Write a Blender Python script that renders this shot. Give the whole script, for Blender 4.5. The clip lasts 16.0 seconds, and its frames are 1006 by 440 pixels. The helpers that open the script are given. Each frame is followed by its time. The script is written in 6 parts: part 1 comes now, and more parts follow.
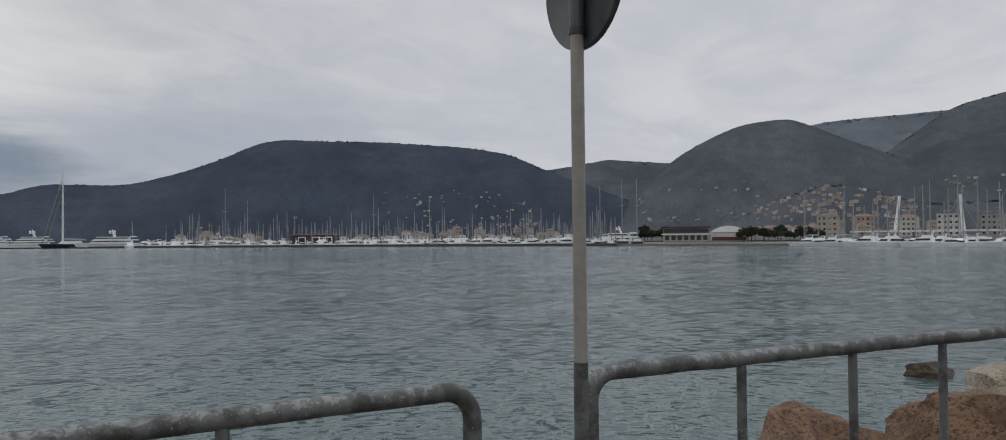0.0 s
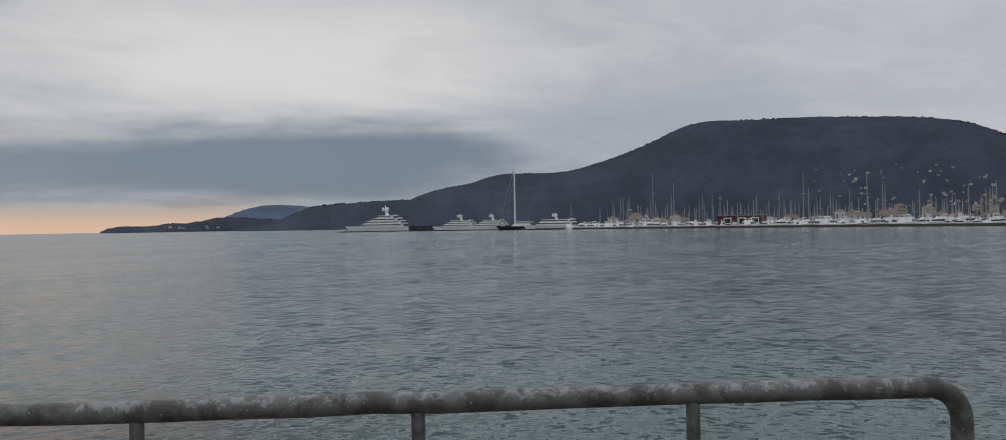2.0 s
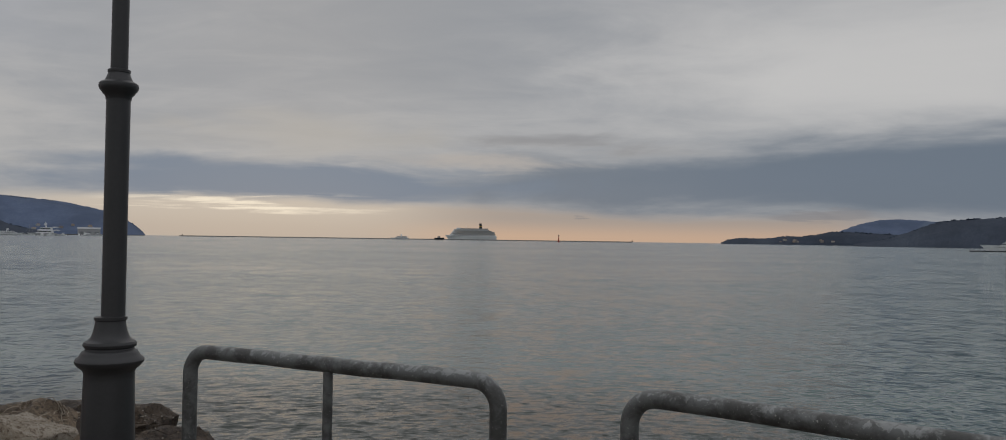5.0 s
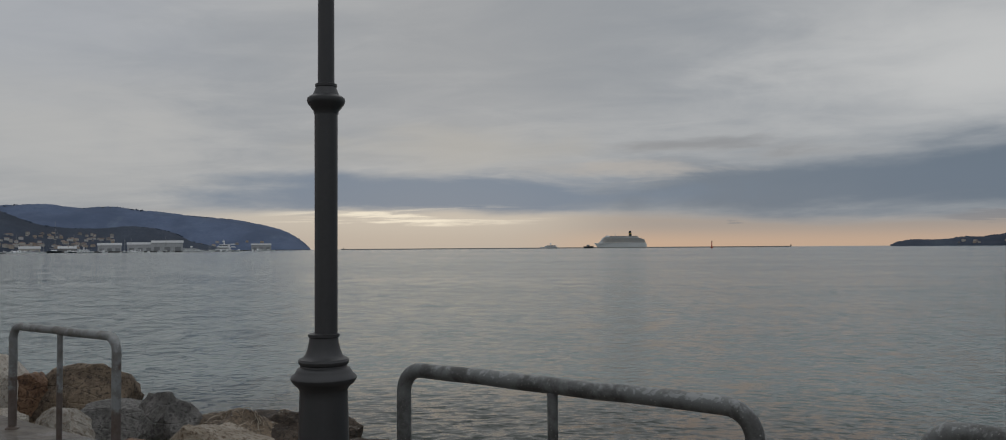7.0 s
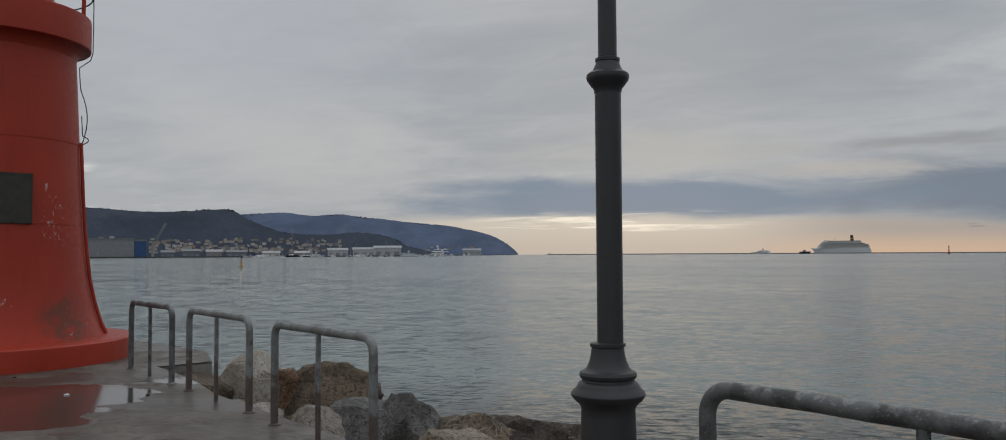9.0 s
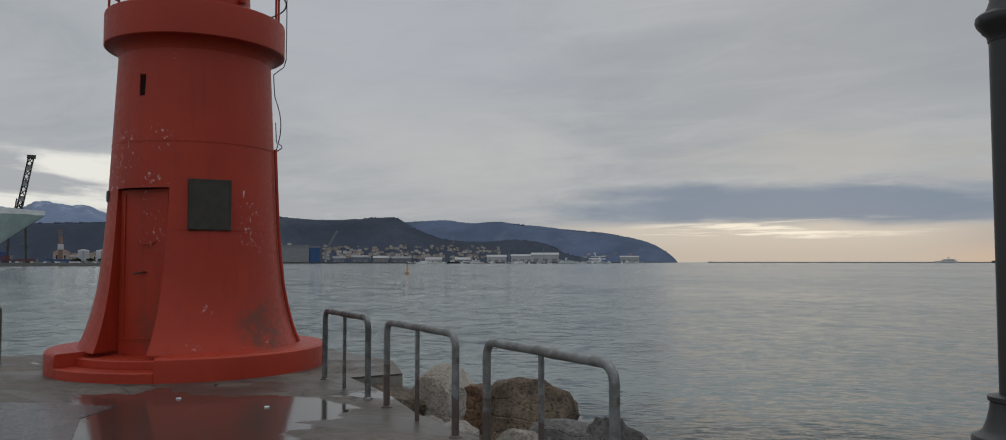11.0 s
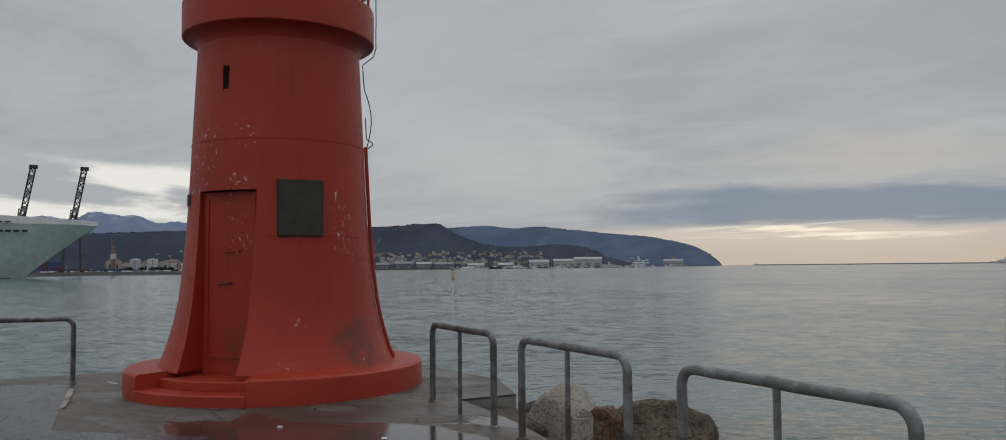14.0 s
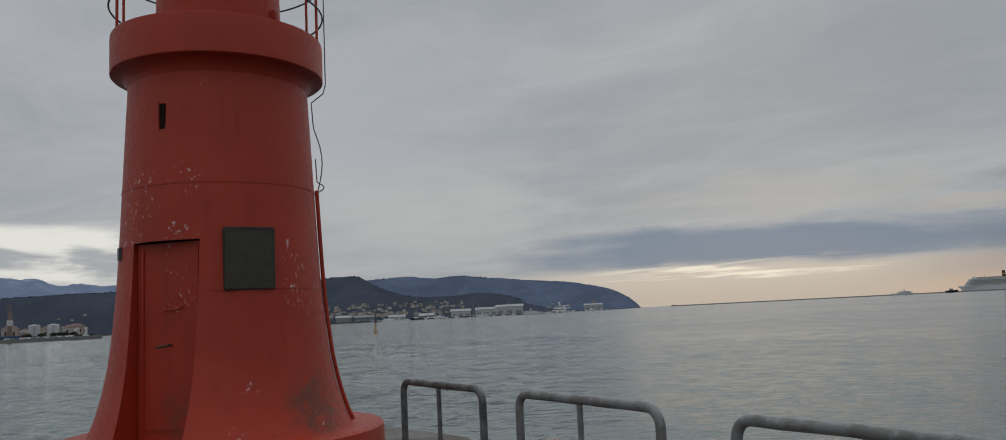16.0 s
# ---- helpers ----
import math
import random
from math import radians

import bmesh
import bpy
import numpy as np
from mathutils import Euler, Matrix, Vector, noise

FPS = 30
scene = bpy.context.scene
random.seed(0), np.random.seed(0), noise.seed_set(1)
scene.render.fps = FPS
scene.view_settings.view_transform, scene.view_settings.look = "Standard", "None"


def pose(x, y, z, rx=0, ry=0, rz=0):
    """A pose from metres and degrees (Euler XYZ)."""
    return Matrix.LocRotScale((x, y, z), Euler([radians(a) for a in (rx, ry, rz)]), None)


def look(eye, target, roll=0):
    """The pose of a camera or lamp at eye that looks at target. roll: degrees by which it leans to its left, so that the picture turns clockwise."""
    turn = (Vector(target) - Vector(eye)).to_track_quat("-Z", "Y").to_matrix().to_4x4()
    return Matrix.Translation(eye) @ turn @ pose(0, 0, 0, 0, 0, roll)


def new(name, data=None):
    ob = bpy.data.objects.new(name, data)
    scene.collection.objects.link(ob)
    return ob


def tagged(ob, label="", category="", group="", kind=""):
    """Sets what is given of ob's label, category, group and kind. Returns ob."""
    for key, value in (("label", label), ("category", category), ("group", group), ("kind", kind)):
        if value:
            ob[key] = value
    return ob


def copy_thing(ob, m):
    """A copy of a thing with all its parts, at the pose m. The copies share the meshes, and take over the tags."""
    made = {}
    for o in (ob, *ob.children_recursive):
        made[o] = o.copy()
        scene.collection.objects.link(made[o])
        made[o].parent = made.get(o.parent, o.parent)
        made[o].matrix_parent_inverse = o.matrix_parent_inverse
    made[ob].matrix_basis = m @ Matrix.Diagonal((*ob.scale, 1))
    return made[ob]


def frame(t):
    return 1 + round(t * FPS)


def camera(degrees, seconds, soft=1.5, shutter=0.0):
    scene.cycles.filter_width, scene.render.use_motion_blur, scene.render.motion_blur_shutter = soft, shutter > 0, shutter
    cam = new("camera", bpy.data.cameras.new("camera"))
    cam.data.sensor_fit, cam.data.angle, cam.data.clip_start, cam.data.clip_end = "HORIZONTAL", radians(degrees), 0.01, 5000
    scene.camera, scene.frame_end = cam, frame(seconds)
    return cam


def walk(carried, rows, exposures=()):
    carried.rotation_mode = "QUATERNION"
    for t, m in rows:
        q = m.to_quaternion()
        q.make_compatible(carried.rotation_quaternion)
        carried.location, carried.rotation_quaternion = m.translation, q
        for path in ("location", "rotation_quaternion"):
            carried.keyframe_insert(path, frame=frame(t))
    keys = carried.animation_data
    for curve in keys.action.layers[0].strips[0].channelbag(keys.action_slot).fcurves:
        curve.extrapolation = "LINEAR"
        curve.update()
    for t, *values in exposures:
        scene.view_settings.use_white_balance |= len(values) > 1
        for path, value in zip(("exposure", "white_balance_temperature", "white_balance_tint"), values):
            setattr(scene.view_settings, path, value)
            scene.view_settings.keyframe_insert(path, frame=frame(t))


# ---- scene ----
# ---- camera ----
cam = camera(62.68, 16.0, soft=1.0)


def aim(x, y, z, heading, pitch, roll):
    """Heading in degrees clockwise from +y, pitch upwards."""
    h, p = radians(heading), radians(pitch)
    way = Vector((math.sin(h) * math.cos(p), math.cos(h) * math.cos(p), math.sin(p)))
    return look((x, y, z), Vector((x, y, z)) + way, roll)


PATH = [
    (0, 0.000, 0.000, 1.645, 71.19, 1.24, -0.59),
    (0.5, -0.024, 0.024, 1.643, 65.03, 1.12, -0.75),
    (1, -0.046, 0.054, 1.645, 57.60, 0.75, -0.90),
    (1.5, -0.059, 0.079, 1.651, 50.48, 0.57, -0.79),
    (2, -0.095, 0.113, 1.646, 42.31, 0.34, -1.06),
    (2.5, -0.154, 0.149, 1.644, 36.53, -0.02, -1.24),
    (3, -0.194, 0.196, 1.654, 33.49, -0.11, -1.19),
    (3.5, -0.272, 0.255, 1.659, 28.74, 0.01, -0.82),
    (4, -0.395, 0.299, 1.668, 19.62, 0.30, -0.27),
    (4.5, -0.525, 0.329, 1.677, 11.10, 1.02, 0.22),
    (5, -0.628, 0.390, 1.663, 1.51, 1.37, 0.81),
    (7.3, -1.114, 0.771, 1.669, -9.70, 2.15, -0.73),
    (7.5, -1.170, 0.806, 1.662, -10.49, 2.30, -0.98),
    (8, -1.293, 0.929, 1.636, -13.04, 2.33, -0.88),
    (8.5, -1.443, 1.097, 1.645, -20.94, 2.45, -0.55),
    (9, -1.654, 1.235, 1.631, -22.91, 2.37, -0.29),
    (9.5, -1.912, 1.382, 1.658, -23.63, 2.37, -0.08),
    (10, -2.169, 1.572, 1.654, -30.51, 2.51, 0.20),
    (10.2, -2.267, 1.637, 1.655, -31.39, 2.65, 0.21),
    (12.3, -3.434, 2.094, 1.661, -37.34, 3.07, -0.30),
    (12.5, -3.545, 2.122, 1.668, -37.46, 3.16, -0.27),
    (13, -3.808, 2.185, 1.662, -37.10, 3.06, -0.56),
    (13.5, -4.066, 2.291, 1.673, -36.74, 3.12, -0.38),
    (14, -4.326, 2.347, 1.681, -36.64, 3.25, -0.57),
    (14.5, -4.590, 2.361, 1.692, -28.73, 6.69, -2.03),
    (15, -4.831, 2.424, 1.680, -28.55, 7.70, -1.64),
    (15.5, -5.075, 2.569, 1.689, -30.37, 7.52, -3.28),
    (16, -5.318, 2.619, 1.675, -30.92, 6.47, -2.86),
]
walk(cam, [(t, aim(*row)) for t, *row in PATH], [(0, 0.38, 6500, 11), (1.5, 0.30, 6500, 11), (3, 0.14, 6600, 11), (5, -0.10, 6550, 11), (7.5, -0.10, 6400, 9), (9, 0.03, 6350, 9), (12.5, 0.02, 6350, 9), (14.0, 0.04, 6350, 9), (14.5, -0.12, 6350, 9), (15, -0.15, 6350, 9), (16, -0.06, 6350, 9)])

# ---- world and sun ----
SEA = -1.5
world = bpy.data.worlds.new("world")
scene.world = world
world.use_nodes = True


class Nodes:
    """Small helper to write node trees."""

    def __init__(self, tree):
        self.tree = tree

    def add(self, kind, **values):
        n = self.tree.nodes.new(kind)
        for key, value in values.items():
            setattr(n, key, value)
        return n

    def put(self, socket, value):
        if value is None:
            return
        if hasattr(value, "links"):
            self.tree.links.new(value, socket)
        else:
            socket.default_value = value

    def math(self, op, a, b=None, c=None, clamp=False):
        n = self.add("ShaderNodeMath", operation=op, use_clamp=clamp)
        for s, v in zip(n.inputs, (a, b, c)):
            self.put(s, v)
        return n.outputs[0]

    def span(self, v, a, b, lo=0.0, hi=1.0):
        n = self.add("ShaderNodeMapRange", interpolation_type="SMOOTHSTEP")
        for s, x in zip(n.inputs, (v, a, b, lo, hi)):
            self.put(s, x)
        return n.outputs[0]

    def noise(self, vector, scale, detail=4.0, rough=0.5, distortion=0.0):
        n = self.add("ShaderNodeTexNoise")
        self.put(n.inputs["Vector"], vector)
        n.inputs["Scale"].default_value = scale
        n.inputs["Detail"].default_value = detail
        n.inputs["Roughness"].default_value = rough
        n.inputs["Distortion"].default_value = distortion
        return n.outputs["Fac"]

    def stretch(self, vector, scale=(1, 1, 1), turn=0.0):
        n = self.add("ShaderNodeMapping")
        self.put(n.inputs["Vector"], vector)
        n.inputs["Scale"].default_value = scale
        n.inputs["Rotation"].default_value = (0, 0, turn)
        return n.outputs[0]

    def mix(self, fac, a, b, blend="MIX"):
        n = self.add("ShaderNodeMix", data_type="RGBA", blend_type=blend)
        self.put(n.inputs[0], fac)
        for s, v in ((n.inputs[6], a), (n.inputs[7], b)):
            self.put(s, (*v, 1) if isinstance(v, tuple) and len(v) == 3 else v)
        return n.outputs[2]

    def join(self, x, y, z):
        n = self.add("ShaderNodeCombineXYZ")
        for s, v in zip(n.inputs, (x, y, z)):
            self.put(s, v)
        return n.outputs[0]


def make_sky():
    n = Nodes(world.node_tree)
    world.node_tree.nodes.clear()
    way = n.add("ShaderNodeTexCoord").outputs["Generated"]
    sep = n.add("ShaderNodeSeparateXYZ")
    n.put(sep.inputs[0], way)
    x, y, z = sep.outputs
    el = n.math("MULTIPLY", n.math("ARCSINE", z), 57.2958)
    az = n.math("MULTIPLY", n.math("ARCTAN2", x, y), 57.2958)
    clear = n.add("ShaderNodeTexSky", sky_type="NISHITA", sun_disc=False, sun_elevation=radians(17), sun_rotation=radians(-14))
    # cloud deck seen in perspective
    up = n.math("ADD", n.math("MAXIMUM", z, 0.0), 0.10)
    deck = n.join(n.math("DIVIDE", x, up), n.math("DIVIDE", y, up), 0.0)
    big = n.noise(n.stretch(deck, (0.45, 0.8, 1), radians(20)), 0.8, 6, 0.52, 0.7)
    fine = n.noise(n.stretch(deck, (0.8, 1.2, 1), radians(8)), 2.4, 7, 0.6, 0.8)
    # ragged edges for the clouds that lie low over the sea
    rag = n.noise(n.join(n.math("MULTIPLY", az, 0.07), n.math("MULTIPLY", el, 0.42), 3.0), 1.0, 5, 0.56, 0.35)
    rag2 = n.noise(n.join(n.math("MULTIPLY", az, 0.10), n.math("MULTIPLY", el, 0.30), 9.0), 1.0, 6, 0.6, 0.5)
    ew = n.math("ADD", el, n.math("MULTIPLY", n.math("SUBTRACT", rag, 0.5), 3.4))
    aw = n.math("ADD", az, n.math("MULTIPLY", n.math("SUBTRACT", rag2, 0.5), 22.0))

    def cloud(col, where, size, tone, amount, soft=0.15):
        """A cloud or a gap centred on a bearing and elevation, with ragged edges."""
        u = n.math("DIVIDE", n.math("SUBTRACT", aw, where[0]), size[0])
        v = n.math("DIVIDE", n.math("SUBTRACT", ew, where[1]), size[1])
        d = n.math("SQRT", n.math("ADD", n.math("MULTIPLY", u, u), n.math("MULTIPLY", v, v)))
        return n.mix(n.math("MULTIPLY", n.span(d, 1.0, soft), amount), col, tone)

    mass = n.math("ADD", n.math("MULTIPLY", big, 0.62), n.math("MULTIPLY", fine, 0.38))
    col = n.mix(n.span(mass, 0.34, 0.66), (0.318, 0.338, 0.366), (0.432, 0.440, 0.450))
    # thinner cloud to the west
    col = n.mix(n.math("MULTIPLY", n.span(az, 34.0, 75.0), 0.75), col, n.mix(n.span(mass, 0.36, 0.64), (0.405, 0.424, 0.462), (0.490, 0.498, 0.520)))
    col = cloud(col, (50, 5.5), (24, 7.0), (0.285, 0.312, 0.368), 0.7)
    # broad luminous stretch above the bank, and duller cloud to its left
    col = cloud(col, (28, 11.0), (27, 7.5), (0.600, 0.598, 0.590), 0.85)
    col = cloud(col, (-6, 14.5), (19, 9.0), (0.290, 0.310, 0.336), 0.6)
    col = cloud(col, (-12, 7.0), (13, 2.2), (0.405, 0.395, 0.375), 0.7)
    col = cloud(col, (-38, 7.5), (15, 5.5), (0.490, 0.484, 0.474), 0.75)
    col = cloud(col, (-42, 15), (22, 8.0), (0.450, 0.462, 0.490), 0.6)
    # the blue-grey bank over the sea: deep in the south-west, thinning eastwards
    col = cloud(col, (28, 4.3), (23, 4.0), (0.146, 0.184, 0.236), 0.98, 0.4)
    col = cloud(col, (12, 3.9), (20, 2.7), (0.154, 0.192, 0.246), 0.95, 0.35)
    col = cloud(col, (-13, 3.7), (24, 1.75), (0.160, 0.216, 0.298), 0.98, 0.4)
    col = cloud(col, (6, 6.6), (10, 0.8), (0.270, 0.275, 0.290), 0.8)
    col = cloud(col, (0, 5.3), (9, 0.6), (0.440, 0.415, 0.395), 0.8)
    # open strip under the bank
    ws = n.math("ADD", el, n.math("MULTIPLY", n.math("SUBTRACT", rag, 0.5), 1.6))
    edge = n.span(az, -12.0, 20.0, 2.55, 1.65)
    low = n.math("MULTIPLY", n.span(n.math("SUBTRACT", ws, edge), 0.45, -0.45), n.math("MULTIPLY", n.span(az, -34.0, -25.0), n.span(az, 30.0, 22.0)))
    peach = n.mix(n.span(el, 0.1, 1.6), (0.56, 0.40, 0.295), (0.37, 0.325, 0.298))
    cream = n.mix(n.span(el, 0.2, 2.2), (0.470, 0.420, 0.370), (0.540, 0.490, 0.430))
    col = n.mix(low, col, n.mix(n.span(az, 2.0, -10.0), peach, cream))
    # bright slits where the low sun comes through
    slit = n.noise(n.join(n.math("MULTIPLY", az, 0.09), n.math("MULTIPLY", el, 1.9), 5.0), 1.0, 6, 0.6, 0.6)
    slit = n.math("MULTIPLY", n.span(slit, 0.50, 0.62), n.math("MULTIPLY", n.span(el, 1.0, 1.9), n.span(el, 3.1, 2.3)))
    slit = n.math("MULTIPLY", slit, n.math("MULTIPLY", n.span(az, -27.0, -19.0), n.span(az, -4.0, -13.0)))
    col = n.mix(slit, col, (0.88, 0.80, 0.66))
    # small dark wisps under the bank
    for place, size in (((21.5, 1.75), (2.6, 0.42)), ((24.0, 1.95), (2.0, 0.4)), ((7.0, 1.6), (0.7, 0.12))):
        u = n.math("DIVIDE", n.math("SUBTRACT", az, place[0]), size[0])
        v = n.math("DIVIDE", n.math("SUBTRACT", n.math("ADD", el, n.math("MULTIPLY", n.math("SUBTRACT", fine, 0.5), 1.2)), place[1]), size[1])
        d = n.math("ADD", n.math("MULTIPLY", u, u), n.math("MULTIPLY", v, v))
        col = n.mix(n.span(d, 1.0, 0.2, 0.0, 0.6), col, (0.235, 0.236, 0.255))
    # broken bright cloud over the eastern hills
    east = n.math("MULTIPLY", n.span(az, -40.0, -49.0), n.math("MULTIPLY", n.span(n.math("SUBTRACT", ew, n.span(az, -45.0, -54.0, 4.2, 6.4)), 0.5, -0.6), n.span(el, 1.0, 2.2)))
    shade = n.span(n.math("ADD", rag, n.math("MULTIPLY", rag2, 0.35)), 0.56, 0.72)
    east = n.math("MULTIPLY", east, 0.9)
    col = n.mix(east, col, n.mix(shade, (0.86, 0.83, 0.75), (0.40, 0.405, 0.42)))
    # an overcast sky is brightest overhead
    zen = n.span(el, 20.0, 70.0, 1.0, 1.75)
    col = n.mix(1.0, col, n.join(zen, zen, zen), "MULTIPLY")
    bg1 = n.add("ShaderNodeBackground")
    n.put(bg1.inputs[0], clear.outputs[0])
    bg1.inputs[1].default_value = 0.05
    bg2 = n.add("ShaderNodeBackground")
    n.put(bg2.inputs[0], col)
    bg2.inputs[1].default_value = 1.0
    mixer = n.add("ShaderNodeMixShader")
    mixer.inputs[0].default_value = 0.96
    n.put(mixer.inputs[1], bg1.outputs[0])
    n.put(mixer.inputs[2], bg2.outputs[0])
    n.put(n.add("ShaderNodeOutputWorld").inputs[0], mixer.outputs[0])


make_sky()
sun = new("sun", bpy.data.lights.new("sun", "SUN"))
sun.data.energy, sun.data.angle, sun.data.color = 0.2, radians(60), (1.0, 0.93, 0.84)
sun.matrix_world = look((0, 0, 30), Vector((0, 0, 30)) - Vector((math.sin(radians(-14)), math.cos(radians(-14)), 0.9)))


# ---- materials ----
def material(name, build):
    m = bpy.data.materials.new(name)
    m.use_nodes = True
    n = Nodes(m.node_tree)
    shader = m.node_tree.nodes["Principled BSDF"]
    build(n, shader, n.add("ShaderNodeTexCoord").outputs["Object"])
    return m


def set_in(n, shader, color=None, rough=None, metal=None, spec=None):
    if color is not None:
        n.put(shader.inputs["Base Color"], (*color, 1) if isinstance(color, tuple) and len(color) == 3 else color)
    n.put(shader.inputs["Roughness"], rough)
    n.put(shader.inputs["Metallic"], metal)
    n.put(shader.inputs["Specular IOR Level"], spec)


def bump(n, shader, height, strength, distance):
    b = n.add("ShaderNodeBump")
    b.inputs["Strength"].default_value = strength
    b.inputs["Distance"].default_value = distance
    n.put(b.inputs["Height"], height)
    n.put(shader.inputs["Normal"], b.outputs[0])


def mottled(name, a, b, scale, rough=0.6, metal=0.0, relief=0.002, grain=8.0, spec=None, vary=0.0):
    """A surface in two tones at two scales, with a fine relief."""
    def build(n, s, co):
        f = n.math("ADD", n.math("MULTIPLY", n.noise(co, scale, 5, 0.6), 0.65), n.math("MULTIPLY", n.noise(co, scale * grain, 4, 0.6), 0.35))
        col = n.mix(n.span(f, 0.36, 0.64), a, b)
        if vary:
            rnd = n.add("ShaderNodeObjectInfo").outputs["Random"]
            col = n.mix(1.0, col, n.mix(rnd, (1 - vary,) * 3, (1 + vary,) * 3), "MULTIPLY")
        set_in(n, s, col, n.span(f, 0.3, 0.7, rough - 0.1, min(1, rough + 0.1)), metal, spec)
        bump(n, s, n.noise(co, scale * grain, 5, 0.6), 0.6, relief)
    return material(name, build)


def make_water():
    """Choppy water: its slopes come straight from noise, so that far wavelets stay as steep as near ones."""
    def build(n, s, co):
        # small waves bend round the pier head, so their crests run along its shore
        sep = n.add("ShaderNodeSeparateXYZ")
        n.put(sep.inputs[0], co)
        reach = n.math("SQRT", n.math("ADD", n.math("MULTIPLY", sep.outputs[0], sep.outputs[0]), n.math("MULTIPLY", sep.outputs[1], sep.outputs[1])))
        bent = n.join(n.math("MULTIPLY", n.math("ARCTAN2", sep.outputs[0], sep.outputs[1]), 13.0), reach, 0.0)

        def slope(scale, stretch, turn, detail, where=co):
            t = n.add("ShaderNodeTexNoise")
            n.put(t.inputs["Vector"], n.stretch(where, stretch, radians(turn)))
            t.inputs["Scale"].default_value = scale
            t.inputs["Detail"].default_value = detail
            t.inputs["Roughness"].default_value = 0.55
            t.inputs["Distortion"].default_value = 0.4
            sub = n.add("ShaderNodeVectorMath", operation="SUBTRACT")
            n.put(sub.inputs[0], t.outputs["Color"])
            sub.inputs[1].default_value = (0.5, 0.5, 0.5)
            return sub.outputs[0]

        def times(v, k):
            m = n.add("ShaderNodeVectorMath", operation="SCALE")
            n.put(m.inputs[0], v)
            n.put(m.inputs["Scale"], k)
            return m.outputs[0]

        def plus(a, b):
            m = n.add("ShaderNodeVectorMath", operation="ADD")
            n.put(m.inputs[0], a)
            n.put(m.inputs[1], b)
            return m.outputs[0]

        gust = n.noise(n.stretch(co, (0.35, 1.0, 1), radians(20)), 0.022, 4, 0.6)
        calm = n.span(gust, 0.34, 0.66, 0.75, 1.15)
        # quieter water in the lee, off the lighthouse
        lee = n.span(n.math("ARCTAN2", sep.outputs[0], sep.outputs[1]), radians(-34), radians(-6), 0.72, 1.0)
        v = times(slope(14.0, (0.6, 1.3, 1), 34, 3), 0.42)
        v = plus(v, times(slope(7.0, (0.6, 1.1, 1), 3, 4, bent), 1.2))
        v = plus(v, times(slope(3.0, (0.6, 1.1, 1), -3, 4, bent), 0.46))
        v = plus(v, times(slope(0.8, (0.75, 1.3, 1), 48, 3), 0.20))
        v = plus(v, times(slope(0.16, (0.6, 1.2, 1), 30, 3), 0.24))
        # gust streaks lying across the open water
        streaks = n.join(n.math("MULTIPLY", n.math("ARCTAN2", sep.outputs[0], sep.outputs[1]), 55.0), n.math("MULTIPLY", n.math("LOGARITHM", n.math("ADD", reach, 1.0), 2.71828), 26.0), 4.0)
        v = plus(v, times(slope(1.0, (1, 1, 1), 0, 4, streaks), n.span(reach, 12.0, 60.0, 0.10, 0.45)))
        # north shallows off the quay: dark bed and weak reflection painted as one tint
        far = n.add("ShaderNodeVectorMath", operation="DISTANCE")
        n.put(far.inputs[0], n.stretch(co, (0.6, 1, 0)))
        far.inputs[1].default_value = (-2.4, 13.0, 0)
        dim_reach = n.math("ADD", far.outputs["Value"], n.math("MULTIPLY", n.noise(co, 0.5, 4, 0.6), 4.0))
        shallow = n.span(dim_reach, 11.0, 5.0)
        v = times(v, n.math("MULTIPLY", n.math("MULTIPLY", n.math("MULTIPLY", calm, lee), n.span(reach, 12.0, 140.0, 1.0, 0.6)), n.math("ADD", 1.0, n.math("MULTIPLY", shallow, 0.9))))
        flat = n.add("ShaderNodeVectorMath", operation="MULTIPLY")
        n.put(flat.inputs[0], v)
        flat.inputs[1].default_value = (1, 1, 0)
        up = n.add("ShaderNodeVectorMath", operation="ADD")
        n.put(up.inputs[0], flat.outputs[0])
        up.inputs[1].default_value = (0, 0, 1)
        unit = n.add("ShaderNodeVectorMath", operation="NORMALIZE")
        n.put(unit.inputs[0], up.outputs[0])
        n.put(s.inputs["Normal"], unit.outputs[0])
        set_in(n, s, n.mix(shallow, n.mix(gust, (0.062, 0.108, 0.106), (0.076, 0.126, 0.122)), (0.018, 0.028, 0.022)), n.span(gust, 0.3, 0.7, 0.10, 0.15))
        s.inputs["IOR"].default_value = 1.333
    return material("sea_water", build)


